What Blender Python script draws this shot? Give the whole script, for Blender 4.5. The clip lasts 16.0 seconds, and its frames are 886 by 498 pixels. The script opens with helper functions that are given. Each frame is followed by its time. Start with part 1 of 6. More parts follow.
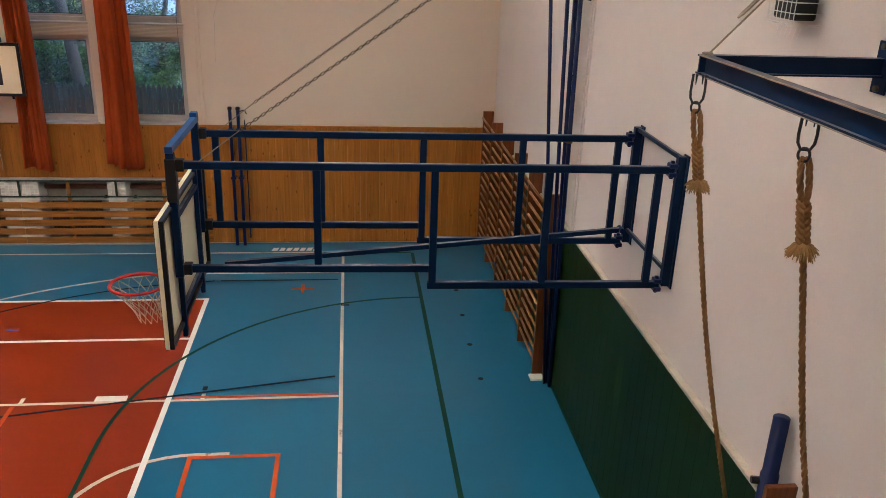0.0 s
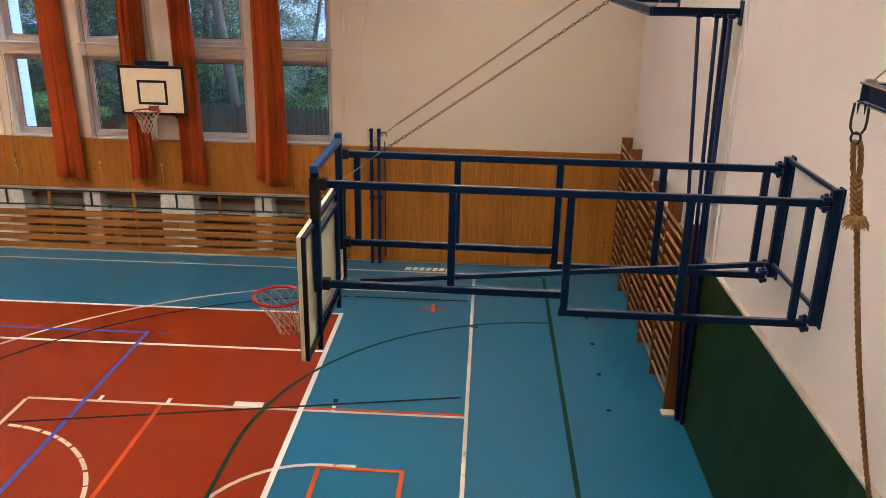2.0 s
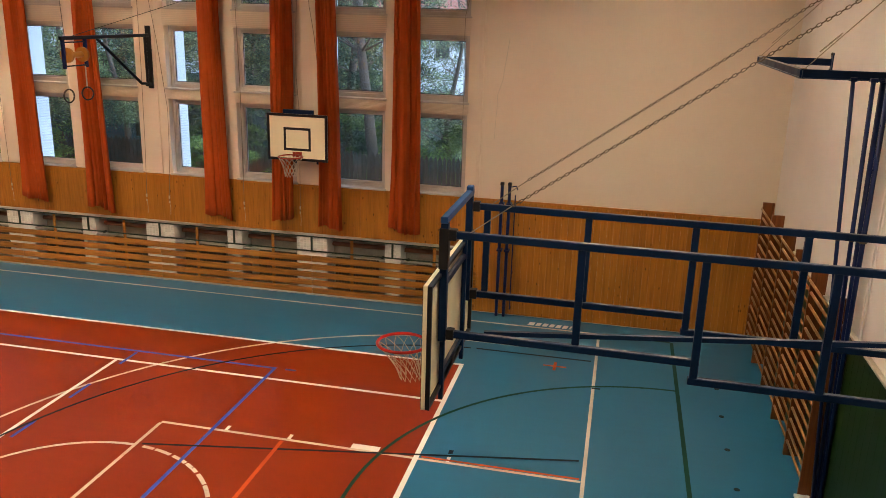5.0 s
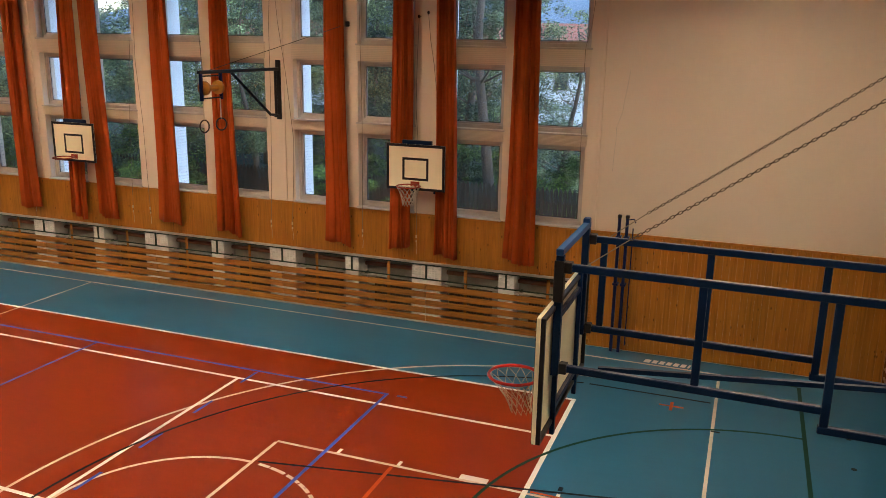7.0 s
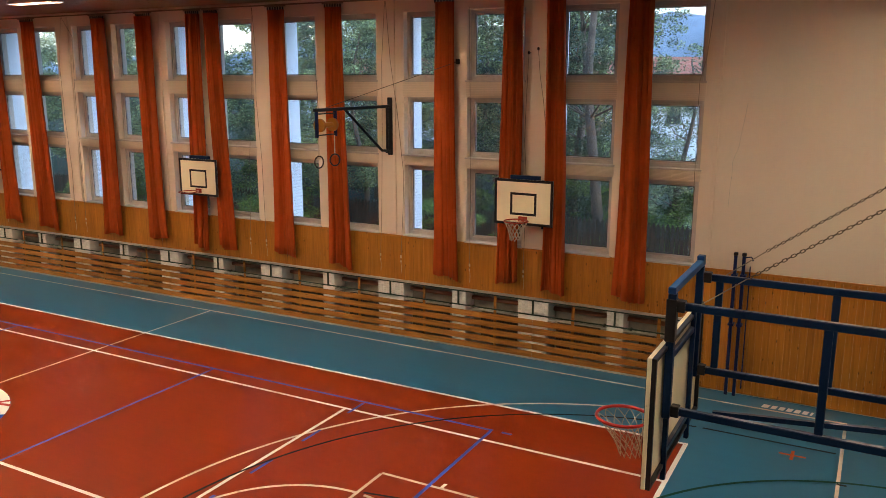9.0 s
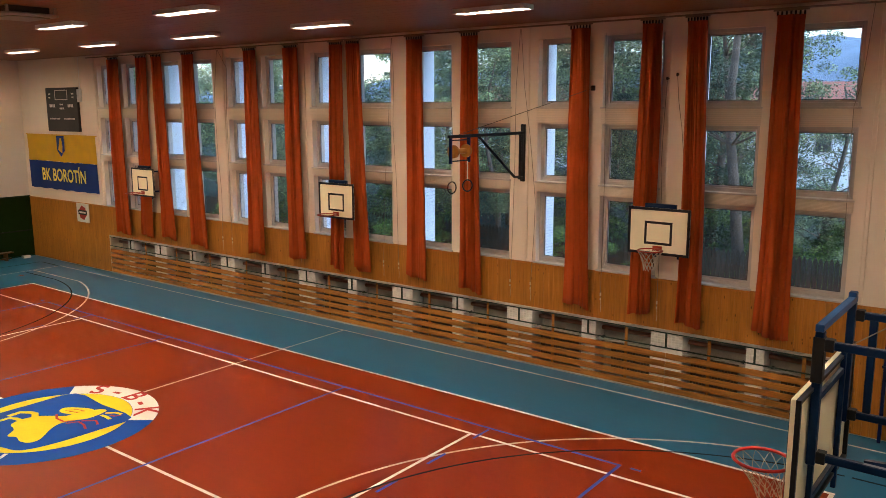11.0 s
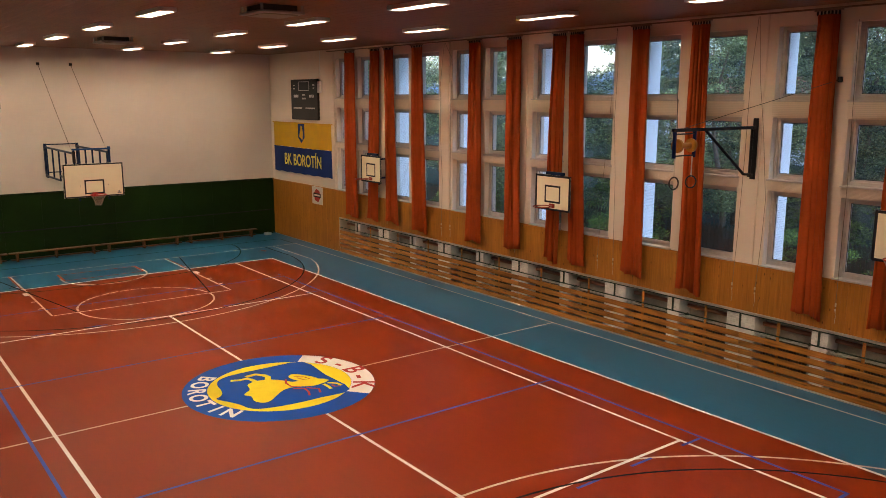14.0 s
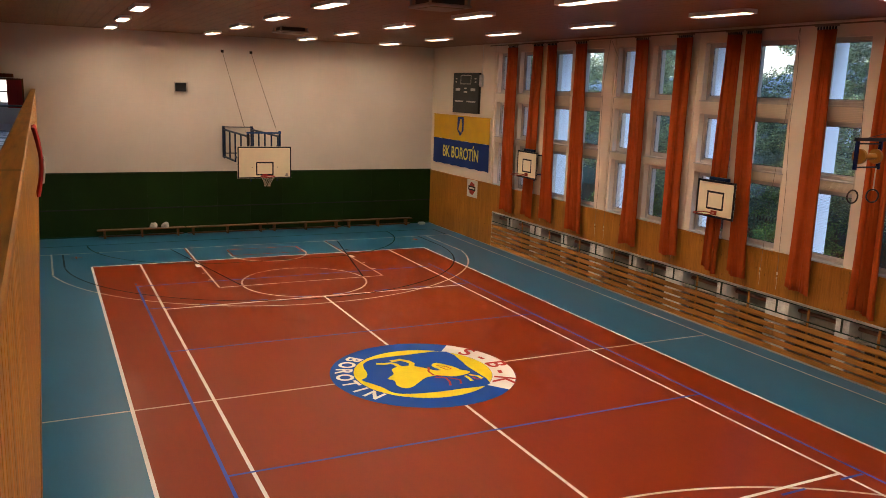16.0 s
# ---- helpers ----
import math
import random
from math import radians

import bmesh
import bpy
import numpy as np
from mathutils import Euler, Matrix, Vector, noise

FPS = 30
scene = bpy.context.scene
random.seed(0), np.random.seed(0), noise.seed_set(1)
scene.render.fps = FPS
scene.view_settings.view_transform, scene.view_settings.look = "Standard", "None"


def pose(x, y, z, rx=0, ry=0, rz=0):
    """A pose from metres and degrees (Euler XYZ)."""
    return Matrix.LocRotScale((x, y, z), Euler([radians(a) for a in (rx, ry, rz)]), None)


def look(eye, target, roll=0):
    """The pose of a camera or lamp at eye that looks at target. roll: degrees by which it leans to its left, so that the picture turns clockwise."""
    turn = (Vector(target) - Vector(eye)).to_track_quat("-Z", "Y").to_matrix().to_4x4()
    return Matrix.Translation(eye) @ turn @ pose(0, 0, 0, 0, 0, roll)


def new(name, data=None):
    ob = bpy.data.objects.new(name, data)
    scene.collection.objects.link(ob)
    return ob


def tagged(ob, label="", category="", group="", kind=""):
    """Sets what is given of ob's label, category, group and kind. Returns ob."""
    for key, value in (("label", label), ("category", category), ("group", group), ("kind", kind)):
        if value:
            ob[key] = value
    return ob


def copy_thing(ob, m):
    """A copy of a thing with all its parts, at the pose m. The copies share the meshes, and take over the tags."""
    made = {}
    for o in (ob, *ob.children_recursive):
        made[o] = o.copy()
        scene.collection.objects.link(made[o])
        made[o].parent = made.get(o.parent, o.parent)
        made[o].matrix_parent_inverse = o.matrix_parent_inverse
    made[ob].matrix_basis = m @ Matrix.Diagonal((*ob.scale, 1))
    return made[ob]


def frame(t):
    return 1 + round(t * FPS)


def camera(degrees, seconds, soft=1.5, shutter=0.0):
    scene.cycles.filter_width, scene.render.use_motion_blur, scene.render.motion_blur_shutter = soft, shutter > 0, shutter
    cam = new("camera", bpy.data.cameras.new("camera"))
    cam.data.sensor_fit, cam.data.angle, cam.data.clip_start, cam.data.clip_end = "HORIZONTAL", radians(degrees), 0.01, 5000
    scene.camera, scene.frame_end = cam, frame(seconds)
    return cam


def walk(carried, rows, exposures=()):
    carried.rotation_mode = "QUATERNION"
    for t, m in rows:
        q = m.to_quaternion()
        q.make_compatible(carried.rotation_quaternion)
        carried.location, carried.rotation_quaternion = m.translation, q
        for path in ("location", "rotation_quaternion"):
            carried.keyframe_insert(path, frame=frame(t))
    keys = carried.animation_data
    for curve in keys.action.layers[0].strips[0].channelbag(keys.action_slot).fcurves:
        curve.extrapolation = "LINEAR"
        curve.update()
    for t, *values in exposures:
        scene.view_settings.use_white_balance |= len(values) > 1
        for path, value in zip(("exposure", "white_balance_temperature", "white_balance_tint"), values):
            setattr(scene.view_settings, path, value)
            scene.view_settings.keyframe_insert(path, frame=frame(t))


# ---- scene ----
cam = camera(57.2, 16.0, soft=0.65)
PATH = [
    (0, (14.188, -6.747, 5.598), (14.414, -4.895, 4.878), 2.1),
    (0.5, (14.178, -6.739, 5.597), (14.304, -4.876, 4.879), 1.7),
    (1, (14.174, -6.741, 5.598), (14.194, -4.872, 4.888), 1.2),
    (1.5, (14.173, -6.742, 5.6), (14.125, -4.867, 4.904), 1.3),
    (2, (14.171, -6.739, 5.601), (14.076, -4.858, 4.926), 1.1),
    (2.5, (14.17, -6.74, 5.601), (14.026, -4.856, 4.945), 1.0),
    (3, (14.164, -6.735, 5.603), (13.964, -4.852, 4.96), 1.1),
    (3.5, (14.159, -6.728, 5.601), (13.921, -4.844, 4.974), 1.2),
    (6, (14.147, -6.725, 5.605), (13.599, -4.873, 5.084), 1.4),
    (6.5, (14.144, -6.721, 5.605), (13.528, -4.888, 5.096), 1.0),
    (7, (14.14, -6.717, 5.605), (13.46, -4.902, 5.112), 1.0),
    (7.5, (14.136, -6.713, 5.604), (13.39, -4.917, 5.136), 0.7),
    (8, (14.134, -6.711, 5.604), (13.322, -4.937, 5.159), 0.3),
    (8.5, (14.132, -6.709, 5.604), (13.26, -4.961, 5.178), 0.3),
    (8.7, (14.131, -6.707, 5.606), (13.238, -4.968, 5.185), 0.2),
    (11, (14.124, -6.701, 5.602), (12.923, -5.14, 5.253), -0.2),
    (11.5, (14.118, -6.694, 5.602), (12.861, -5.177, 5.257), -0.2),
    (12, (14.123, -6.699, 5.602), (12.83, -5.216, 5.246), -0.0),
    (12.5, (14.127, -6.704, 5.603), (12.773, -5.278, 5.237), 0.1),
    (13, (14.134, -6.711, 5.604), (12.718, -5.346, 5.235), 0.2),
    (13.5, (14.126, -6.703, 5.603), (12.633, -5.425, 5.233), 0.1),
    (14, (14.109, -6.685, 5.6), (12.543, -5.496, 5.232), 0.1),
    (14.5, (14.106, -6.682, 5.6), (12.48, -5.575, 5.24), 0.2),
    (15, (14.102, -6.678, 5.6), (12.416, -5.665, 5.238), 0.6),
    (15.5, (14.078, -6.652, 5.596), (12.352, -5.713, 5.223), 1.1),
    (16, (14.063, -6.637, 5.594), (12.306, -5.764, 5.209), 2.0),
]
EXPOSURES = ((0.0, 1.44, 5080, 14), (2.0, 1.70, 5300, 14), (3.5, 1.72, 5800, 14), (6.0, 1.45, 6150, 14), (8.5, 1.31, 6080, 14), (11.0, 1.34, 5870, 14), (13.0, 1.15, 5920, 16), (16.0, 1.05, 6050, 18))
walk(cam, [(t, look(eye, target, roll)) for t, eye, target, roll in PATH], EXPOSURES)

# ---------------- world, sun, lamps ----------------
world = bpy.data.worlds.new("sky")
scene.world = world
world.use_nodes = True
wn = world.node_tree.nodes
sky = wn.new("ShaderNodeTexSky")
sky.sky_type = "NISHITA"
sky.sun_disc = False
sky.sun_elevation = radians(50.9)
sky.sun_rotation = radians(83.2)
sky.dust_density = 0.3
sky.ozone_density = 1.0
world.node_tree.links.new(sky.outputs[0], wn["Background"].inputs[0])
wn["Background"].inputs[1].default_value = 0.15

sun_data = bpy.data.lights.new("sun", "SUN")
sun_data.energy, sun_data.angle, sun_data.color = 2.05, radians(40), (0.56, 0.77, 1.0)
sun = new("sun", sun_data)
sun.matrix_world = look((25, 3, 31), (0, 0, 0))

LAMP_POWER = 29.0
LAMP_TINT = (1.0, 0.76, 0.47)


# ---------------- materials ----------------
def nodes_of(name):
    m = bpy.data.materials.new(name)
    m.use_nodes = True
    nt = m.node_tree
    return m, nt, nt.nodes["Principled BSDF"]


def coords(nt, scale, world_space=False):
    mp = nt.nodes.new("ShaderNodeMapping")
    mp.inputs["Scale"].default_value = scale
    if world_space:
        src = nt.nodes.new("ShaderNodeNewGeometry").outputs["Position"]
    else:
        src = nt.nodes.new("ShaderNodeTexCoord").outputs["Object"]
    nt.links.new(src, mp.inputs["Vector"])
    return mp.outputs["Vector"]


def noise_tex(nt, vec, scale, detail=4.0, rough=0.55):
    n = nt.nodes.new("ShaderNodeTexNoise")
    n.inputs["Scale"].default_value = scale
    n.inputs["Detail"].default_value = detail
    n.inputs["Roughness"].default_value = rough
    nt.links.new(vec, n.inputs["Vector"])
    return n.outputs["Fac"]


def ramp(nt, fac, stops):
    r = nt.nodes.new("ShaderNodeValToRGB")
    els = r.color_ramp.elements
    while len(els) < len(stops):
        els.new(0.5)
    for e, (p, c) in zip(els, stops):
        e.position, e.color = p, (*c, 1)
    nt.links.new(fac, r.inputs["Fac"])
    return r.outputs["Color"]


def mixed(nt, a, b, fac, mode="MULTIPLY"):
    m = nt.nodes.new("ShaderNodeMix")
    m.data_type, m.blend_type = "RGBA", mode
    for sock, v in ((m.inputs[0], fac), (m.inputs[6], a), (m.inputs[7], b)):
        if hasattr(v, "node"):
            nt.links.new(v, sock)
        elif isinstance(v, tuple):
            sock.default_value = (*v, 1)
        else:
            sock.default_value = v
    return m.outputs[2]


def bump(nt, bsdf, fac, strength, dist):
    b = nt.nodes.new("ShaderNodeBump")
    b.inputs["Strength"].default_value = strength
    b.inputs["Distance"].default_value = dist
    nt.links.new(fac, b.inputs["Height"])
    nt.links.new(b.outputs[0], bsdf.inputs["Normal"])


def shade(c, k):
    return tuple(min(1.0, v * k) for v in c)


def plain(name, col, rough=0.5, metal=0.0, big=1.2, fine=40.0, var=0.18, relief=0.15, dist=0.002, spread=0.0, scuff=None, spec=0.28):
    """Paint, plaster, plastic or cloth: two scales of tone, fine relief, optional scuffs and piece to piece spread."""
    m, nt, b = nodes_of(name)
    v = coords(nt, (1, 1, 1), True)
    f1, f2 = noise_tex(nt, v, big, 5), noise_tex(nt, v, fine, 3)
    c = ramp(nt, f1, [(0.3, shade(col, 1 - var)), (0.7, shade(col, 1 + var * 0.6))])
    g = ramp(nt, f2, [(0.3, (1 - var * 0.5,) * 3), (0.7, (1.0,) * 3)])
    c = mixed(nt, c, g, 1.0)
    if spread:
        info = nt.nodes.new("ShaderNodeObjectInfo")
        c = mixed(nt, c, ramp(nt, info.outputs["Random"], [(0.0, (1 - spread,) * 3), (1.0, (1 + spread,) * 3)]), 1.0)
    if scuff:
        s = noise_tex(nt, coords(nt, (1, 1, 1), True), scuff[1], 8, 0.7)
        s = ramp(nt, s, [(scuff[2], (0, 0, 0)), (scuff[2] + 0.08, (1, 1, 1))])
        c = mixed(nt, c, scuff[0], s, "MIX")
    nt.links.new(c, b.inputs["Base Color"])
    rr = ramp(nt, f1, [(0.3, (max(0, rough - 0.08),) * 3), (0.7, (min(1, rough + 0.08),) * 3)])
    nt.links.new(rr, b.inputs["Roughness"])
    b.inputs["Metallic"].default_value = metal
    b.inputs["Specular IOR Level"].default_value = spec
    bump(nt, b, f2, relief, dist)
    return m


def wood(name, col, axis="Z", rough=0.45, spread=0.25, knots=True, grain=1.0):
    """Varnished softwood; axis: the way of the grain."""
    m, nt, b = nodes_of(name)
    s = {"X": (0.7, 14, 14), "Y": (14, 0.7, 14), "Z": (14, 14, 0.7)}[axis]
    v = coords(nt, s, True)
    info = nt.nodes.new("ShaderNodeObjectInfo")
    shift = nt.nodes.new("ShaderNodeVectorMath")
    shift.operation = "ADD"
    mul = nt.nodes.new("ShaderNodeVectorMath")
    mul.operation = "SCALE"
    comb = nt.nodes.new("ShaderNodeCombineXYZ")
    for i in range(3):
        nt.links.new(info.outputs["Random"], comb.inputs[i])
    nt.links.new(comb.outputs[0], mul.inputs[0])
    mul.inputs["Scale"].default_value = 37.0
    nt.links.new(v, shift.inputs[0])
    nt.links.new(mul.outputs[0], shift.inputs[1])
    f = noise_tex(nt, shift.outputs[0], 2.2, 6, 0.6)
    c = ramp(nt, f, [(0.28, shade(col, 1 - 0.45 * grain)), (0.5, col), (0.75, shade(col, 1 + 0.3 * grain))])
    big = noise_tex(nt, coords(nt, (1, 1, 1), True), 0.6, 3)
    c = mixed(nt, c, ramp(nt, big, [(0.3, (0.85,) * 3), (0.7, (1.05,) * 3)]), 1.0)
    c = mixed(nt, c, ramp(nt, info.outputs["Random"], [(0, (1 - spread, 1 - spread, 1 - spread * 1.15)), (1, (1 + spread * 0.6,) * 3)]), 1.0)
    if knots:
        k = nt.nodes.new("ShaderNodeTexVoronoi")
        k.inputs["Scale"].default_value = 1.0
        ks = {"X": (1.6, 0, 9), "Y": (0, 1.6, 9), "Z": (8.5, 0, 3.6)}[axis]
        nt.links.new(coords(nt, ks, True), k.inputs["Vector"])
        kk = ramp(nt, k.outputs["Distance"], [(0.06, (0.9,) * 3), (0.13, (0, 0, 0))])
        c = mixed(nt, c, shade(col, 0.3), kk, "MIX")
    nt.links.new(c, b.inputs["Base Color"])
    b.inputs["Roughness"].default_value = rough
    b.inputs["Specular IOR Level"].default_value = 0.3
    bump(nt, b, f, 0.12, 0.002)
    return m


def sport_floor(name, col, dark, spec):
    """Poured sports floor: satin sheen, faint streaks, scuff marks."""
    m, nt, b = nodes_of(name)
    v = coords(nt, (1, 1, 1), True)
    f1, f2 = noise_tex(nt, v, 0.35, 5), noise_tex(nt, v, 90, 2)
    st = noise_tex(nt, coords(nt, (0.6, 7, 1), True), 1.4, 6, 0.65)
    c = ramp(nt, f1, [(0.3, dark), (0.7, col)])
    c = mixed(nt, c, ramp(nt, st, [(0.3, (0.965,) * 3), (0.7, (1.025,) * 3)]), 1.0)
    c = mixed(nt, c, ramp(nt, f2, [(0.3, (0.92,) * 3), (0.7, (1.03,) * 3)]), 1.0)
    sc = noise_tex(nt, coords(nt, (3.0, 0.8, 1), True), 5.0, 9, 0.75)
    c = mixed(nt, c, shade(col, 0.72), ramp(nt, sc, [(0.60, (0, 0, 0)), (1.0, (0.30,) * 3)]), "MIX")
    nt.links.new(c, b.inputs["Base Color"])
    nt.links.new(ramp(nt, f2, [(0.3, (0.29,) * 3), (0.7, (0.33,) * 3)]), b.inputs["Roughness"])
    b.inputs["Specular IOR Level"].default_value = spec
    bump(nt, b, f2, 0.08, 0.001)
    return m


def glass_mat(name):
    m = bpy.data.materials.new(name)
    m.use_nodes = True
    nt = m.node_tree
    nt.nodes.remove(nt.nodes["Principled BSDF"])
    tr, gl = nt.nodes.new("ShaderNodeBsdfTransparent"), nt.nodes.new("ShaderNodeBsdfGlossy")
    tr.inputs[0].default_value = (0.96, 0.98, 0.99, 1)
    gl.inputs["Roughness"].default_value = 0.02
    fr, mx = nt.nodes.new("ShaderNodeFresnel"), nt.nodes.new("ShaderNodeMixShader")
    fr.inputs[0].default_value = 1.5
    nt.links.new(fr.outputs[0], mx.inputs[0])
    nt.links.new(tr.outputs[0], mx.inputs[1])
    nt.links.new(gl.outputs[0], mx.inputs[2])
    # thin film of dust on the outside
    dust, film = nt.nodes.new("ShaderNodeBsdfTranslucent"), nt.nodes.new("ShaderNodeMixShader")
    dust.inputs[0].default_value = (0.75, 0.78, 0.80, 1)
    sp = noise_tex(nt, coords(nt, (1, 1, 1), True), 3.0, 6, 0.65)
    nt.links.new(ramp(nt, sp, [(0.3, (0.001,) * 3), (0.75, (0.008,) * 3)]), film.inputs[0])
    nt.links.new(mx.outputs[0], film.inputs[1])
    nt.links.new(dust.outputs[0], film.inputs[2])
    nt.links.new(film.outputs[0], nt.nodes["Material Output"].inputs[0])
    return m


def lamp_mat(name, col, power):
    m, nt, b = nodes_of(name)
    b.inputs["Base Color"].default_value = (0.8, 0.8, 0.8, 1)
    b.inputs["Emission Color"].default_value = (*col, 1)
    b.inputs["Emission Strength"].default_value = power
    return m


def leaf_mat(name, col):
    m, nt, b = nodes_of(name)
    isl = nt.nodes.new("ShaderNodeNewGeometry").outputs["Random Per Island"]
    # leaf tone spread widened to give highlights and dark gaps by colour
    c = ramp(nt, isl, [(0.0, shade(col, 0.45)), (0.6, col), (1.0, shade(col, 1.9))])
    # light and shade of the leaf clumps, put into colour: cool dark, warm bright
    clump_shade = noise_tex(nt, coords(nt, (1, 1, 1), True), 0.9, 3, 0.6)
    c = mixed(nt, c, ramp(nt, clump_shade, [(0.38, (0.32, 0.36, 0.42)), (0.62, (1.35, 1.28, 1.05))]), 1.0)
    nt.links.new(c, b.inputs["Base Color"])
    b.inputs["Roughness"].default_value = 0.5
    tl = nt.nodes.new("ShaderNodeBsdfTranslucent")
    nt.links.new(c, tl.inputs[0])
    mx = nt.nodes.new("ShaderNodeMixShader")
    mx.inputs[0].default_value = 0.4
    nt.links.new(b.outputs[0], mx.inputs[1])
    nt.links.new(tl.outputs[0], mx.inputs[2])
    nt.links.new(mx.outputs[0], nt.nodes["Material Output"].inputs[0])
    return m


WALL_CREAM = plain("cream_wall_paint", (0.73, 0.625, 0.50), 0.8, big=0.35, fine=60, var=0.05, relief=0.2)
WALL_WARM = plain("warm_white_paint", (0.6786, 0.6046, 0.522), 0.8, big=0.45, fine=60, var=0.06, relief=0.2)
WALL = plain("wall_paint", (0.7047, 0.6569, 0.622), 0.8, big=0.45, fine=60, var=0.06, relief=0.2, scuff=((0.60, 0.53, 0.48), 1.7, 0.66))
WALL_RIB = plain("ribbed_paint", (0.6612, 0.5655, 0.4437), 0.7, big=0.8, fine=30, var=0.08)
TEAL = sport_floor("teal_floor", (0.025, 0.163, 0.310), (0.0215, 0.146, 0.279), 0.42)
RED = sport_floor("red_floor", (0.275, 0.0355, 0.0042), (0.252, 0.0318, 0.0038), 0.11)
LINE_WHITE = plain("white_line", (0.90, 0.875, 0.86), 0.45, var=0.06, scuff=((0.42, 0.34, 0.29), 6, 0.66), spec=0.13)
LINE_CREAM = plain("cream_line", (0.74, 0.64, 0.55), 0.45, var=0.18, scuff=((0.3, 0.2, 0.15), 6, 0.6), spec=0.13)
LINE_BLUE = plain("blue_line", (0.05, 0.10, 0.56), 0.40, var=0.15, spec=0.14)
LINE_BLACK = plain("black_line", (0.010, 0.014, 0.026), 0.45, var=0.2, spec=0.13)
LINE_GREEN = plain("green_line", (0.007, 0.055, 0.036), 0.45, var=0.2, spec=0.13)
LINE_ORANGE = plain("orange_line", (0.60, 0.095, 0.012), 0.45, var=0.15, spec=0.13)
LOGO_BLUE = plain("logo_blue", (0.006, 0.085, 0.47), 0.45, var=0.12, spec=0.07)
LOGO_YELLOW = plain("logo_yellow", (0.93, 0.75, 0.010), 0.45, var=0.1, spec=0.07)
LOGO_RED = plain("logo_red", (0.50, 0.03, 0.03), 0.45, var=0.1, spec=0.13)
PANEL = wood("panel_pine", (0.4263, 0.1723, 0.01827), "Z", 0.42, 0.10, grain=0.65)
PARAPET = wood("parapet_pine", (0.54, 0.25, 0.030), "Z", 0.4, 0.25)
CAP = wood("cap_pine", (0.42, 0.18, 0.022), "X", 0.4, 0.15)
SLAT = wood("slat_pine", (0.3915, 0.1636, 0.0261), "X", 0.42, 0.2)
BARWOOD = wood("bar_wood", (0.1914, 0.06525, 0.0174), "Z", 0.38, 0.2, knots=False)
RUNG = wood("rung_wood", (0.348, 0.1653, 0.05655), "Y", 0.38, 0.25, knots=False)
BENCHWOOD = wood("bench_wood", (0.17, 0.07, 0.022), "Y", 0.42, 0.2, knots=False)
CEIL = wood("ceiling_wood", (0.2349, 0.09135, 0.02436), "X", 0.5, 0.0, grain=0.5)
BLUE = plain("blue_steel", (0.00348, 0.01784, 0.05916), 0.45, big=3, fine=60, var=0.2, relief=0.08, spec=0.13, scuff=((0.015, 0.03, 0.08), 9, 0.68))
def pale_tops(m, col):
    """Uneven pale tone of colour col on the faces that look up."""
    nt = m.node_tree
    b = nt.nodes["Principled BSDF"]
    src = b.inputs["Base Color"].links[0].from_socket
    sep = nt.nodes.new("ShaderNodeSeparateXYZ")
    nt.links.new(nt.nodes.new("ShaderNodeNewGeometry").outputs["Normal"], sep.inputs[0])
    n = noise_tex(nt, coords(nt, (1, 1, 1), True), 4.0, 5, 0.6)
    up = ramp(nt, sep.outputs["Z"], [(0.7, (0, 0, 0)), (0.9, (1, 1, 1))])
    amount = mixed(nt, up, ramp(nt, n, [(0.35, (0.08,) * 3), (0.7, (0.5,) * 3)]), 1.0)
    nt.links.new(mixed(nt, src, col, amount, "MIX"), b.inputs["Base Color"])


pale_tops(BLUE, (0.30, 0.29, 0.30))
BLUE_TIE = plain("light_blue_steel", (0.013, 0.062, 0.20), 0.38, big=3, var=0.2, relief=0.08)
NAVY = plain("navy_tube", (0.00348, 0.01218, 0.0696), 0.35, big=3, var=0.15, relief=0.05, spec=0.2)
BLACK = plain("black_paint", (0.012, 0.012, 0.014), 0.45, var=0.2)
CHAIN = plain("tarnished_chain", (0.13, 0.095, 0.062), 0.5, 0.5, big=6, var=0.3)
PALESTEEL = plain("galvanised_steel", (0.34, 0.29, 0.22), 0.45, 0.6, big=6, var=0.3)
DARKSTEEL = plain("dark_steel", (0.10, 0.085, 0.065), 0.45, 0.7, big=6, var=0.3)
BOARD = plain("board_white", (0.88, 0.80, 0.57), 0.4, big=2, var=0.05, relief=0.03, scuff=((0.5, 0.45, 0.36), 7, 0.70))
RIM_RED = plain("rim_red", (0.48, 0.022, 0.016), 0.35, var=0.15)
RIM_ORANGE = plain("rim_rust", (0.36, 0.042, 0.014), 0.4, var=0.15)
CORD = plain("net_cord", (0.56, 0.49, 0.39), 0.8, var=0.15)
STRING = plain("dull_string", (0.24, 0.20, 0.15), 0.85, var=0.2)
ROPE = plain("hemp_rope", (0.275, 0.148, 0.050), 0.85, big=9, fine=160, var=0.3, relief=0.6, dist=0.004)
FRAY = plain("hemp_fray", (0.37, 0.215, 0.075), 0.85, big=9, fine=160, var=0.3)
GREEN = plain("green_panel", (0.01001, 0.03132, 0.003654), 0.45, big=0.8, fine=50, var=0.25, relief=0.1, spread=0.12, spec=0.16)
TRIM = plain("cream_trim", (0.5394, 0.4959, 0.4089), 0.6, big=4, var=0.2, scuff=((0.3, 0.22, 0.15), 5, 0.64))
CLOTH = plain("orange_curtain", (0.53, 0.092, 0.0102), 0.85, big=2.5, fine=220, var=0.2, relief=0.3)
cn = CLOTH.node_tree
cb, ct, cm = cn.nodes["Principled BSDF"], cn.nodes.new("ShaderNodeBsdfTranslucent"), cn.nodes.new("ShaderNodeMixShader")
ct.inputs[0].default_value = (0.54, 0.09, 0.011, 1)
cm.inputs[0].default_value = 0.22
cn.links.new(cb.outputs[0], cm.inputs[1])
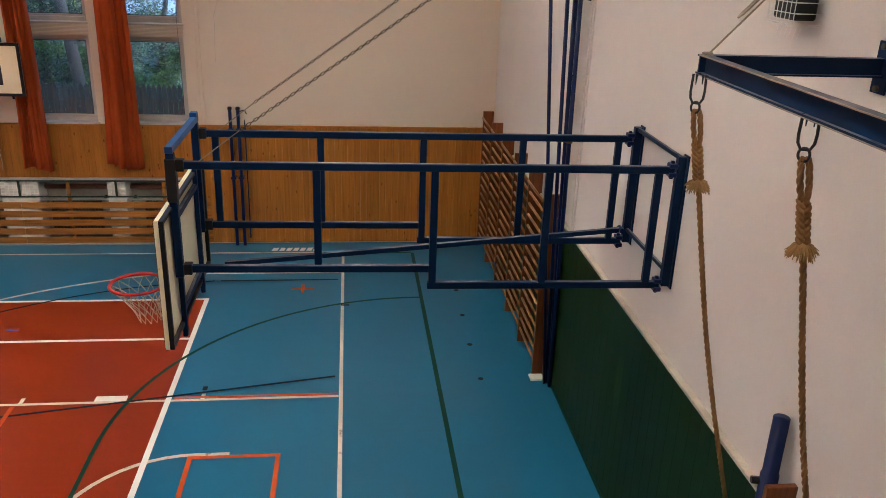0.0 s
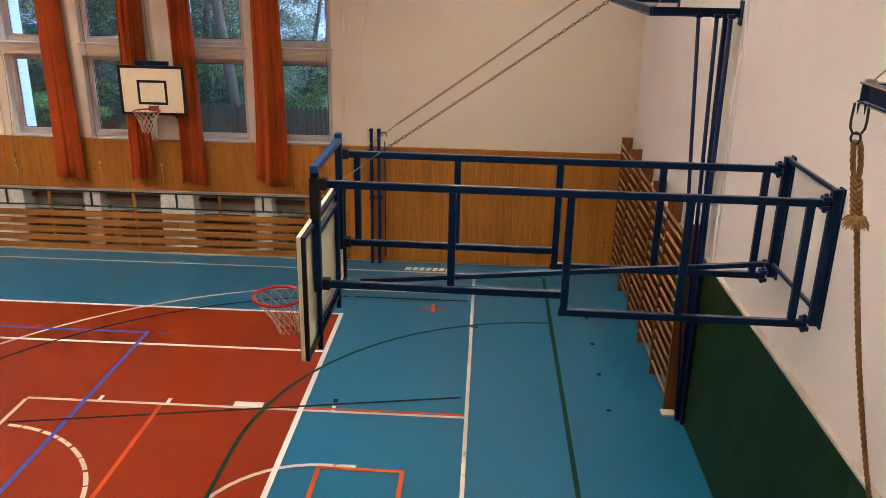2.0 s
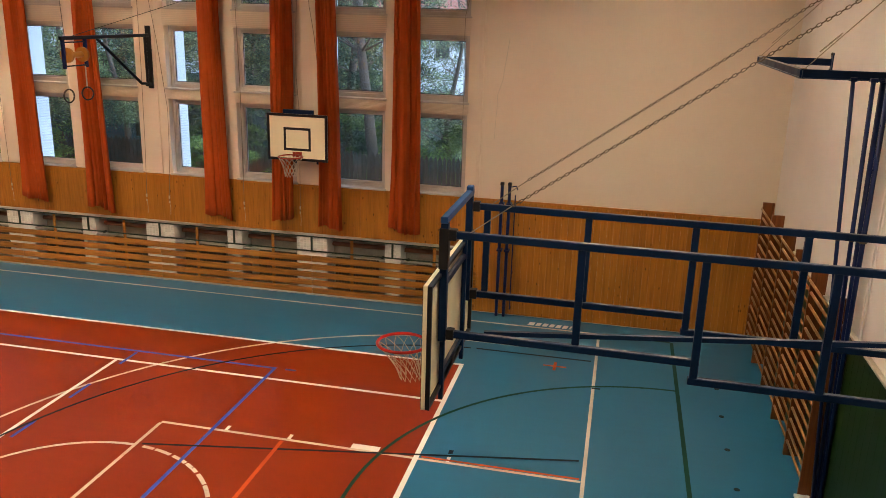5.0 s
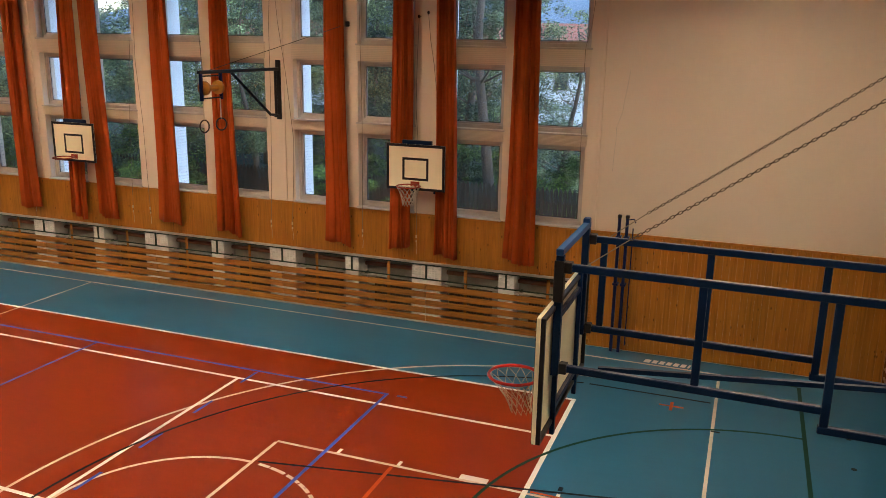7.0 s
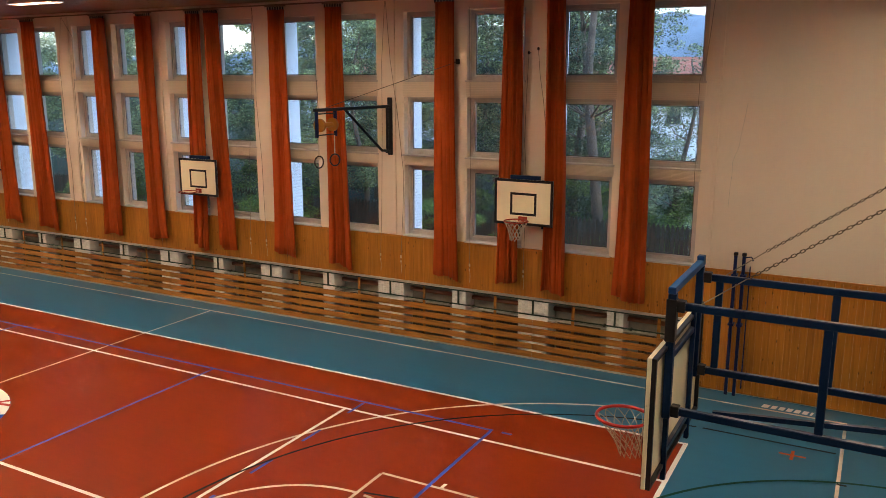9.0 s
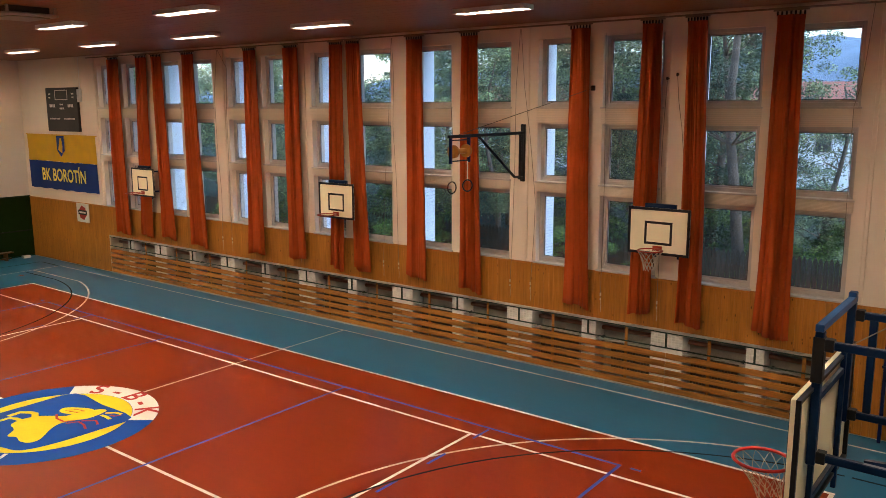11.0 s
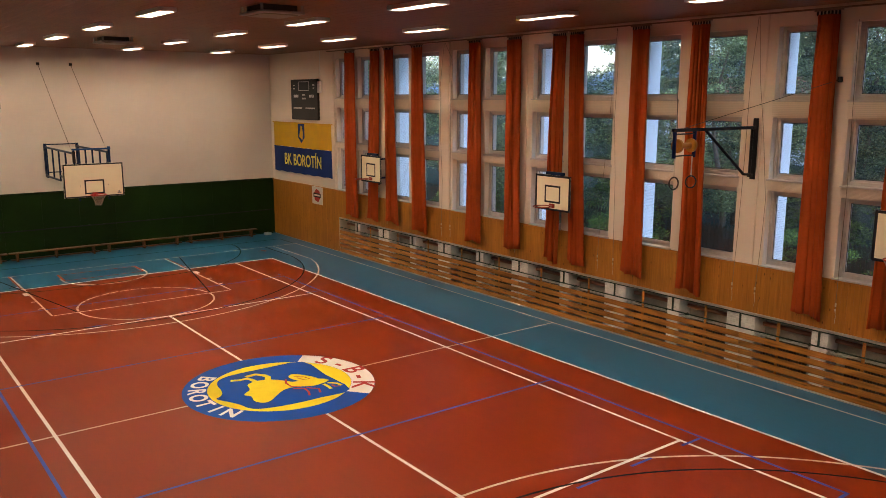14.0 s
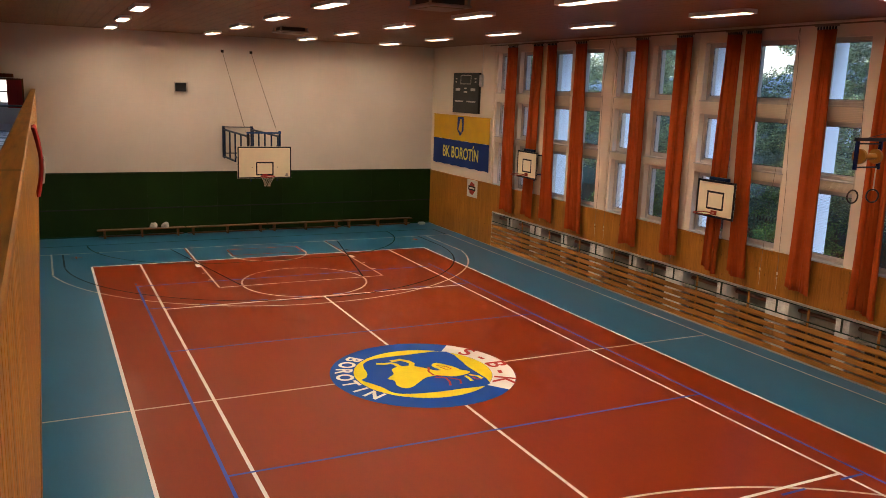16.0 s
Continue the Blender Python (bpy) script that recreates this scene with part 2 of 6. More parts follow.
cn.links.new(ct.outputs[0], cm.inputs[2])
cn.links.new(cm.outputs[0], cn.nodes["Material Output"].inputs[0])
FRAME = plain("window_frame_paint", (0.522, 0.4785, 0.435), 0.5, big=3, fine=50, var=0.15)
GLASS = glass_mat("window_glass")
RAIL = plain("rail_brown", (0.22, 0.16, 0.12), 0.5, 0.3)
MESHMETAL = plain("dark_frame", (0.028, 0.052, 0.038), 0.5, 0.2, var=0.2)
LEDGE = plain("ledge_grey", (0.435, 0.4263, 0.4002), 0.55, big=4, var=0.15)
BRICKW = plain("white_brick", (0.84, 0.82, 0.78), 0.7, big=5, fine=50, var=0.15, relief=0.4, spread=0.1)
RADI = plain("radiator_brown", (0.1044, 0.07395, 0.0522), 0.5, big=4, var=0.25)
PIPE = plain("pipe_paint", (0.30, 0.15, 0.10), 0.5, big=5, var=0.2)
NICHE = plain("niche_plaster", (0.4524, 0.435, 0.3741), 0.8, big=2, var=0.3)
LAMP = lamp_mat("lamp_diffuser", LAMP_TINT, LAMP_POWER)
UNLIT = plain("unlit_diffuser", (0.68, 0.68, 0.66), 0.5, var=0.05)
WHITE = plain("white_enamel", (0.72, 0.71, 0.68), 0.4, var=0.06)
GREYBOX = plain("grey_casing", (0.33, 0.31, 0.28), 0.5, var=0.12)
DARKGREY = plain("dark_grey_casing", (0.06, 0.058, 0.055), 0.5, var=0.15)
SCORE = plain("scoreboard_black", (0.028, 0.028, 0.027), 0.5, var=0.15)
SCORETXT = plain("faded_print", (0.66, 0.63, 0.60), 0.6, var=0.15)
BAN_YELLOW = plain("banner_yellow", (0.5742, 0.3306, 0.00696), 0.75, big=2, fine=200, var=0.1)
BAN_BLUE = plain("banner_blue", (0.0087, 0.03306, 0.174), 0.75, big=2, fine=200, var=0.12)
BAN_TEXT = plain("banner_lettering", (0.78, 0.64, 0.12), 0.7, var=0.08)
SIGN_RED = plain("sign_red", (0.40, 0.035, 0.03), 0.5, var=0.1)
RINGWOOD = wood("ring_wood", (0.045, 0.03, 0.022), "Z", 0.4, 0.0, knots=False)
SPOOL = plain("yellow_spool", (0.38, 0.16, 0.02), 0.4, var=0.12)
RUBBER = plain("dark_rubber", (0.03, 0.03, 0.03), 0.7)
CONCRETE = plain("fin_plaster", (0.88, 0.89, 0.90), 0.8, big=1, fine=40, var=0.06, relief=0.3)
GRASS = plain("ground_cover", (0.03, 0.042, 0.018), 0.95, big=0.6, fine=25, var=0.5, relief=0.5, dist=0.03)
BARK = plain("bark", (0.25, 0.185, 0.135), 0.95, big=3, fine=14, var=0.35, relief=0.8, dist=0.02)
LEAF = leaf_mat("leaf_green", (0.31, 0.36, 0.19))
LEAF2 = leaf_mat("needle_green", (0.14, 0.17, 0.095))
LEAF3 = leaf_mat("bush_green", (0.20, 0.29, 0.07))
FENCEWOOD = wood("fence_wood", (0.12, 0.088, 0.055), "Z", 0.8, 0.14, knots=False)
ROOFTILE = plain("roof_tile", (0.42, 0.15, 0.09), 0.75, big=1, fine=12, var=0.25, relief=0.5, dist=0.02)
HOUSEWALL = plain("house_render", (0.86, 0.86, 0.85), 0.85, big=0.6, var=0.08)
# distance haze is put into this pale blue-grey, over the woods' own colour
HILL = plain("hazed_woods", (0.27, 0.33, 0.39), 1.0, big=0.04, fine=0.4, var=0.25, relief=0.0)
RED_CLOTH = plain("red_cloth", (0.45, 0.035, 0.025), 0.85, fine=200, var=0.2)
WHITE_CLOTH = plain("white_cloth", (0.66, 0.62, 0.58), 0.85, fine=200, var=0.12)
GALLERY = plain("gallery_floor", (0.25, 0.27, 0.32), 0.3, var=0.15)


# ---------------- mesh helpers ----------------
def link(name, bm, material, smooth=False):
    me = bpy.data.meshes.new(name)
    bm.normal_update()
    bm.to_mesh(me)
    bm.free()
    me.materials.append(material)
    if smooth:
        for p in me.polygons:
            p.use_smooth = True
    return new(name, me)


def part(name, bm, material, parent, label="", smooth=False):
    ob = link(name, bm, material, smooth)
    ob.parent = parent
    if label:
        tagged(ob, label)
    return ob


def piece(name, mesh, parent, m):
    ob = new(name, mesh)
    ob.parent = parent
    ob.matrix_basis = m
    return ob


def thing(name, label, category, group="", at=(0, 0, 0)):
    ob = new(name)
    ob.empty_display_size = 0.1
    ob.location = at
    return tagged(ob, label, category, group)


def structure(ob, label, category):
    return tagged(ob, label, category, kind="structure")


def box(bm, a, b, bevel=0.0):
    x0, y0, z0 = (min(a[i], b[i]) for i in range(3))
    x1, y1, z1 = (max(a[i], b[i]) for i in range(3))
    v = [bm.verts.new(p) for p in ((x0, y0, z0), (x1, y0, z0), (x1, y1, z0), (x0, y1, z0), (x0, y0, z1), (x1, y0, z1), (x1, y1, z1), (x0, y1, z1))]
    fs = [bm.faces.new([v[i] for i in q]) for q in ((3, 2, 1, 0), (4, 5, 6, 7), (0, 1, 5, 4), (1, 2, 6, 5), (2, 3, 7, 6), (3, 0, 4, 7))]
    if bevel:
        es = list({e for f in fs for e in f.edges})
        bmesh.ops.bevel(bm, geom=es, offset=bevel, segments=1, affect="EDGES")
    return bm


def boxes(*pairs, bevel=0.0):
    bm = bmesh.new()
    for a, b in pairs:
        box(bm, a, b, bevel)
    return bm


def tube(bm, pts, r, sides=8, closed=False):
    """A round bar along a polyline; r: one radius or one per point."""
    pts = [Vector(p) for p in pts]
    n = len(pts)
    rs = r if isinstance(r, (list, tuple)) else [r] * n
    rings, up = [], None
    for i, p in enumerate(pts):
        a = pts[i - 1] if (i > 0 or closed) else p
        c = pts[(i + 1) % n] if (i < n - 1 or closed) else p
        d = (c - a).normalized()
        if up is None:
            up = d.orthogonal().normalized()
        up = (up - d * up.dot(d)).normalized()
        s = d.cross(up)
        rings.append([bm.verts.new(p + (up * math.cos(k * math.tau / sides) + s * math.sin(k * math.tau / sides)) * rs[i]) for k in range(sides)])
    m = n if closed else n - 1
    for i in range(m):
        a, c = rings[i], rings[(i + 1) % n]
        off = 0
        if closed and i == n - 1:
            off = min(range(sides), key=lambda o: (a[0].co - c[o].co).length)
        for k in range(sides):
            bm.faces.new((a[k], a[(k + 1) % sides], c[(k + 1 + off) % sides], c[(k + off) % sides]))
    if not closed:
        bm.faces.new(rings[0][::-1])
        bm.faces.new(rings[-1])
    return bm


def tubes(paths, r, sides=8):
    bm = bmesh.new()
    for p in paths:
        tube(bm, p, r, sides)
    return bm


def arc(cx, cy, r, a0, a1, n=24):
    return [(cx + r * math.cos(radians(a0 + (a1 - a0) * i / n)), cy + r * math.sin(radians(a0 + (a1 - a0) * i / n))) for i in range(n + 1)]


def ribbon(pts, w, z):
    """A flat painted line along a plan polyline."""
    bm = bmesh.new()
    pts = [Vector((p[0], p[1], 0)) for p in pts]
    rows = []
    for i, p in enumerate(pts):
        d = (pts[min(i + 1, len(pts) - 1)] - pts[max(i - 1, 0)]).normalized()
        s = Vector((-d.y, d.x, 0)) * w / 2
        rows.append((bm.verts.new((p.x + s.x, p.y + s.y, z)), bm.verts.new((p.x - s.x, p.y - s.y, z))))
    for a, c in zip(rows, rows[1:]):
        bm.faces.new((a[0], a[1], c[1], c[0]))
    return bm


def flat(pts, z):
    bm = bmesh.new()
    bm.faces.new([bm.verts.new((p[0], p[1], z)) for p in pts])
    bm.normal_update()
    bmesh.ops.triangulate(bm, faces=bm.faces[:])
    return bm


def letter_mesh(text, size, bold=0.0):
    cu = bpy.data.curves.new("lettering", "FONT")
    cu.body, cu.size, cu.offset = text, size, bold
    cu.align_x, cu.align_y = "CENTER", "CENTER"
    ob = new("lettering", cu)
    bpy.context.view_layer.update()
    me = bpy.data.meshes.new_from_object(ob.evaluated_get(bpy.context.evaluated_depsgraph_get()))
    bpy.data.objects.remove(ob)
    bpy.data.curves.remove(cu)
    return me


def wall_cells(us, zs, is_open, v0, v1, along):
    """A wall with real openings, cell by cell. along: 'x' (u = x, thickness in y) or 'y'."""
    bm = bmesh.new()
    cache = {}

    def vert(u, v, z):
        k = (round(u, 4), round(v, 4), round(z, 4))
        if k not in cache:
            cache[k] = bm.verts.new((u, v, z) if along == "x" else (v, u, z))
        return cache[k]

    nu, nz = len(us) - 1, len(zs) - 1

    def solid(i, j):
        return 0 <= i < nu and 0 <= j < nz and not is_open(i, j)

    for i in range(nu):
        for j in range(nz):
            if not solid(i, j):
                continue
            a, b, c, d = us[i], us[i + 1], zs[j], zs[j + 1]
            for v in (v0, v1):
                bm.faces.new([vert(a, v, c), vert(b, v, c), vert(b, v, d), vert(a, v, d)])
            if not solid(i - 1, j):
                bm.faces.new([vert(a, v0, c), vert(a, v1, c), vert(a, v1, d), vert(a, v0, d)])
            if not solid(i + 1, j):
                bm.faces.new([vert(b, v0, c), vert(b, v1, c), vert(b, v1, d), vert(b, v0, d)])
            if not solid(i, j - 1):
                bm.faces.new([vert(a, v0, c), vert(b, v0, c), vert(b, v1, c), vert(a, v1, c)])
            if not solid(i, j + 1):
                bm.faces.new([vert(a, v0, d), vert(b, v0, d), vert(b, v1, d), vert(a, v1, d)])
    bmesh.ops.recalc_face_normals(bm, faces=bm.faces[:])
    return bm


# ---------------- the hall ----------------
X0, X1 = -16.95, 16.87        # end walls
Y0, Y1 = -9.6, 8.05           # gallery back wall, window wall
ZC = 7.25                     # ceiling
PIERS = [1.57 + 3.37 * k for k in range(-4, 3)]
ROWS = [(2.30, 3.80), (4.02, 5.22), (5.55, 6.92)]
PANEL_TOP, GAL_Z = 2.27, 3.75
NICHE_X0, NICHE_X1, NICHE_TOP = -11.5, 11.35, 1.245

floor = structure(link("floor", boxes(((X0 - 0.3, Y0 - 0.3, -0.2), (X1 + 0.3, Y1 + 0.02, 0.0))), TEAL), "teal satin sports hall floor with painted court lines", "floor")
court = part("red_court_field", boxes(((-11.885, -5.485, 0.0), (11.885, 5.485, 0.004))), RED, floor, "brick red painted field")

ceiling_bm = bmesh.new()
for i in range(60):
    a = Y0 + (Y1 - Y0) * i / 60
    box(ceiling_bm, (X0, a + 0.004, ZC), (X1, a + (Y1 - Y0) / 60 - 0.004, ZC + 0.05))
box(ceiling_bm, (X0 - 0.3, Y0 - 0.3, ZC + 0.05), (X1 + 0.3, Y1 + 0.5, ZC + 0.2))
ceiling = structure(link("ceiling", ceiling_bm, CEIL), "dark brown boarded wooden ceiling", "ceiling")

# window wall with its 42 openings, and the radiator niche below
opens = []
for p in PIERS:
    for a, b in ((0.33, 1.46), (1.80, 3.03)):
        opens.append((p + a, p + b))
cuts = sorted({round(v, 4) for v in [X0 - 0.3, X1 + 0.3, NICHE_X0, NICHE_X1] + [v for o in opens for v in o]})
zs = [-0.2, 0.03, NICHE_TOP, 2.30, 3.80, 4.02, 5.22, 5.55, 6.92, ZC + 0.05]


def north_open(i, j):
    u, z = (cuts[i] + cuts[i + 1]) / 2, (zs[j] + zs[j + 1]) / 2
    if NICHE_X0 < u < NICHE_X1 and 0.03 < z < NICHE_TOP:
        return True
    return any(a < u < b for a, b in opens) and any(c < z < d for c, d in ROWS)


wall_north = structure(link("wall_north", wall_cells(cuts, zs, north_open, Y1, Y1 + 0.42, "x"), WALL_CREAM), "white plastered window wall with deep openings", "wall")
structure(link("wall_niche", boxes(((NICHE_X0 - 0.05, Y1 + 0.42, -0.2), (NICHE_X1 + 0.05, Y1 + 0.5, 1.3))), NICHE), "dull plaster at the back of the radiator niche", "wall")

# recessed field edges round each pair of windows: thin raised pilaster strips
for i, p in enumerate(PIERS + [PIERS[-1] + 3.37]):
    wide = 0.20 if i % 2 == 0 else 0.13
    structure(link("trim", boxes(((p - wide, Y1 - 0.035, PANEL_TOP + 0.02), (p + wide if p < 11 else p - wide + 0.07, Y1 - 0.002, ZC)), bevel=0.008), WALL_CREAM), "shallow white plaster pilaster between window bays", "pilaster")

# ribbed spandrels between the window rows
for p in PIERS:
    for a, b in ((0.31, 1.48), (1.78, 3.05)):
        for z0, z1 in ((3.80, 4.02), (5.22, 5.55)):
            bm = bmesh.new()
            n = 9
            for k in range(n):
                zz = z0 + 0.01 + (z1 - z0 - 0.02) * k / n
                box(bm, (p + a, Y1 - 0.018, zz), (p + b, Y1 - 0.001, zz + (z1 - z0 - 0.02) / n * 0.72))
            structure(link("trim", bm, WALL_RIB), "white ribbed spandrel between window rows", "spandrel")

structure(link("wall_east", boxes(((X1, Y0 - 0.3, -0.2), (X1 + 0.3, Y1, ZC + 0.05))), WALL), "white plastered end wall above a green dado", "wall")
# far wall with a doorway on the gallery
fy = [Y0 - 0.3, -8.75, -7.13, Y1]
fz = [-0.2, GAL_Z, 5.41, ZC + 0.05]
structure(link("wall_west", wall_cells(fy, fz, lambda i, j: i == 1 and j == 1, X0 - 0.3, X0, "y"), WALL_WARM), "white plastered far end wall above a green dado", "wall")
structure(link("wall_south", boxes(((X0 - 0.3, Y0 - 0.3, -0.2), (X1 + 0.3, Y0, ZC + 0.05))), WALL), "white plastered wall behind the gallery", "wall")

# side room behind the gallery doorway, with its own window
rx = X0 - 0.3
structure(link("side_room", boxes(((rx - 4.0, -10.6, GAL_Z - 0.2), (rx, -6.2, GAL_Z)), ((rx - 4.0, -10.6, ZC - 0.6), (rx, -6.2, ZC - 0.4)),
    ((rx - 4.0, -10.8, GAL_Z), (rx, -10.6, ZC - 0.6)), ((rx - 4.0, -6.2, GAL_Z), (rx, -6.0, ZC - 0.6)),
    ((rx - 4.2, -10.8, GAL_Z - 0.2), (rx - 4.0, -6.0, GAL_Z + 0.8)), ((rx - 4.2, -10.8, 5.6), (rx - 4.0, -6.0, ZC - 0.4)),
    ((rx - 4.2, -10.8, GAL_Z + 0.8), (rx - 4.0, -9.4, 5.6)), ((rx - 4.2, -7.0, GAL_Z + 0.8), (rx - 4.0, -6.0, 5.6)),
    ((rx - 4.2, -8.02, GAL_Z + 0.8), (rx - 4.0, -7.94, 5.6)), ((rx - 4.2, -9.4, 4.92), (rx - 4.0, -7.0, 4.98))), WALL), "plain white room behind the gallery doorway", "room")
bm = boxes(((X0, -7.13, GAL_Z), (X0 + 0.03, -7.07, 5.47)), ((X0, -8.81, GAL_Z), (X0 + 0.03, -8.75, 5.47)), ((X0, -8.75, 5.41), (X0 + 0.03, -7.13, 5.47)))
structure(link("door_1", bm, BARWOOD), "brown wooden frame of an open gallery doorway", "doorway")
structure(link("gallery_sign", boxes(((X0, -8.0, 5.5), (X0 + 0.02, -7.35, 5.62)), bevel=0.004), BARWOOD), "small brown board above the gallery doorway", "board")

# gallery slab
structure(link("gallery_deck", boxes(((X0, Y0, GAL_Z - 0.25), (X1, -6.78, GAL_Z))), GALLERY), "grey gallery floor slab", "gallery")

# ---------------- court lines ----------------
lift = [0.0045]


def line(pts, w, material):
    lift[0] += 0.00004
    return part("court_line", ribbon(pts, w, lift[0]), material, floor)


def rect_lines(x0, y0, x1, y1, w, material):
    h = w / 2
    line([(x0 - h, y0), (x1 + h, y0)], w, material)
    line([(x0 - h, y1), (x1 + h, y1)], w, material)
    line([(x0, y0 + h), (x0, y1 - h)], w, material)
    line([(x1, y0 + h), (x1, y1 - h)], w, material)


# basketball, thin cream lines
rect_lines(-14.05, -7.52, 14.05, 7.52, 0.05, LINE_CREAM)
line([(0, -7.5), (0, -1.86)], 0.05, LINE_CREAM)
line([(0, 1.86), (0, 7.5)], 0.05, LINE_CREAM)
for s in (1, -1):
    line([(s * 14.02, -6.55), (s * 14.02 - s * 2.95, -6.55)], 0.05, LINE_CREAM)
    line([(s * 14.02, 6.55), (s * 14.02 - s * 2.95, 6.55)], 0.05, LINE_CREAM)
    a = math.degrees(math.atan2(6.55, -1.405))
    pts = arc(12.42, 0, 6.70, a, 360 - a, 60)
    line([(s * x, y) for x, y in pts], 0.05, LINE_CREAM)
    for y in (-2.43, 2.43):
        line([(s * 8.22, y), (s * 14.02, y)], 0.05, LINE_CREAM)
        t = math.copysign(1, y)
        for x0, x1 in ((9.16, 9.21), (10.08, 10.13), (10.98, 11.37), (12.28, 12.33)):
            line([(s * x0, y + t * 0.085), (s * x1, y + t * 0.085)], 0.12, LINE_WHITE)
    line([(s * 8.22, -2.40), (s * 8.22, 2.40)], 0.05, LINE_CREAM)
    line([(s * x, y) for x, y in arc(8.22, 0, 1.78, 90, 270, 32)], 0.05, LINE_CREAM)
    for k in range(18):
        a0 = -86 + 9.8 * k - 0.4 * (k % 2)
        line([(s * x, y) for x, y in arc(8.22, 0, 1.77, a0, min(a0 + 8.6, 86), 4)], 0.055, LINE_CREAM)
    line([(s * 12.8, -1.25), (s * 12.42, -1.25)] + [(s * x, -y) for x, y in arc(12.42, 0, 1.25, 90, 270, 24)][1:] + [(s * 12.8, 1.25)], 0.055, LINE_CREAM)
# tennis, broad white lines
for y in (-5.485, 5.485):
    line([(-11.92, y), (11.92, y)], 0.062, LINE_WHITE)
for y in (-4.115, 4.115):
    line([(-11.85, y), (11.85, y)], 0.06, LINE_WHITE)
for x in (-11.885, 11.885):
    line([(x, -5.45), (x, 5.45)], 0.070, LINE_WHITE)
for x in (-6.4, 6.4):
    line([(x, -4.09), (x, 4.09)], 0.06, LINE_WHITE)
line([(-6.4, 0), (-1.86, 0)], 0.06, LINE_WHITE)
line([(1.86, 0), (6.4, 0)], 0.06, LINE_WHITE)
# volleyball, blue
rect_lines(-9, -4.5, 9, 4.5, 0.055, LINE_BLUE)
for x in (-3, 3):
    line([(x, -4.47), (x, 4.47)], 0.05, LINE_BLUE)
for s in (1, -1):
    for y in (-4.5, 4.5):
        line([(s * 9.18, y), (s * 9.36, y)], 0.055, LINE_BLUE)
    for y in (-4.2, -3.0, -1.75, -0.55, 0.55, 1.75, 2.95, 4.2):
        line([(s * 6.55, y - 0.24), (s * 6.55, y + 0.24)], 0.05, LINE_BLUE)
# older basketball marks, black; small goal area, green; training marks, orange
for s in (1, -1):
    a = math.degrees(math.atan2(6.22, -0.55))
    line([(s * 13.97, 6.22), (s * 12.0, 6.22)], 0.05, LINE_BLACK)
    line([(s * 13.97, -6.22), (s * 12.0, -6.22)], 0.05, LINE_BLACK)
    line([(s * x, y) for x, y in arc(12.45, 0, 6.24, a, 360 - a, 60)], 0.045, LINE_BLACK)
    for t in (1, -1):
        line([(s * 8.3, t * 1.82), (s * 13.97, t * 2.93)], 0.042, LINE_BLACK)
        line([(s * 12.27, t * 2.70), (s * 12.33, t * 2.70)], 0.10, LINE_BLACK)
        line([(s * 11.27, 0)] + [(s * x, t * y) for x, y in arc(15.31, 1.4, 4.04, 180, 90, 30)], 0.05, LINE_GREEN)
        line([(s * 14.1, t * 7.47), (s * 15.31, t * 7.47)], 0.05, LINE_GREEN)
        line([(s * 11.95, t * 2.485), (s * 14.0, t * 2.485)], 0.04, LINE_ORANGE)
        line([(s * 13.2, t * 5.85), (s * 13.58, t * 5.85)], 0.05, LINE_ORANGE)
        line([(s * 13.39, t * 5.68), (s * 13.39, t * 6.02)], 0.05, LINE_ORANGE)
        line([(s * 14.03, t * 5.18), (s * 14.16, t * 5.18)], 0.05, RUBBER)
    line([(s * 15.34, -7.45), (s * 15.34, 7.45)], 0.06, LINE_GREEN)
    if s > 0:
        line([(s * 10.04, -2.38), (s * 10.04, 2.38)], 0.055, LINE_ORANGE)
    rect_lines(*sorted((s * 12.37, s * 13.35))[:1], -1.19, *sorted((s * 12.37, s * 13.35))[1:], 1.19, 0.055, LINE_ORANGE)
# small floor sockets with dark covers
for x, y in ((15.94, 4.76), (15.92, 3.77), (15.93, 2.78), (15.96, 5.72)):
    part("socket_cover", tubes([[(x, y, 0.0), (x, y, 0.004)]], 0.038, 12), RUBBER, floor)
# floor maker's mark, as plain bars
x = 12.72
for w in (0.11, 0.09, 0.09, 0.09, 0.09, 0.09, 0.04):
    part("maker_mark_bar", flat([(x, 7.60), (x + w, 7.60), (x + w + 0.03, 7.76), (x + 0.03, 7.76)], 0.0068), LINE_WHITE, floor)
    x += w + 0.035

# ---------------- centre emblem ----------------
def rounded(pts, n):
    """Closed outline drawn through its corners as a soft curve."""
    out = []
    m = len(pts)
    for i in range(m):
        a, b, c, d = (pts[(i + k) % m] for k in (-1, 0, 1, 2))
        for s in range(n):
            t = s / n
            out.append(tuple(0.5 * (2 * b[k] + (c[k] - a[k]) * t + (2 * a[k] - 5 * b[k] + 4 * c[k] - d[k]) * t * t + (3 * b[k] - a[k] - 3 * c[k] + d[k]) * t ** 3) for k in (0, 1)))
    return out


emblem = tagged(link("centre_emblem", flat(arc(0, 0, 1.86, 0, 360, 72)[:-1], 0.0090), LOGO_BLUE), "round blue, yellow and white club emblem painted on the floor", "floor emblem")
part("yellow_disc", flat(arc(0, 0, 1.39, 0, 360, 64)[:-1], 0.0096), LOGO_YELLOW, emblem)
part("white_band", flat(arc(0, 0, 1.855, 38, 139, 30) + arc(0, 0, 1.395, 139, 38, 30), 0.0102), LINE_WHITE, emblem)
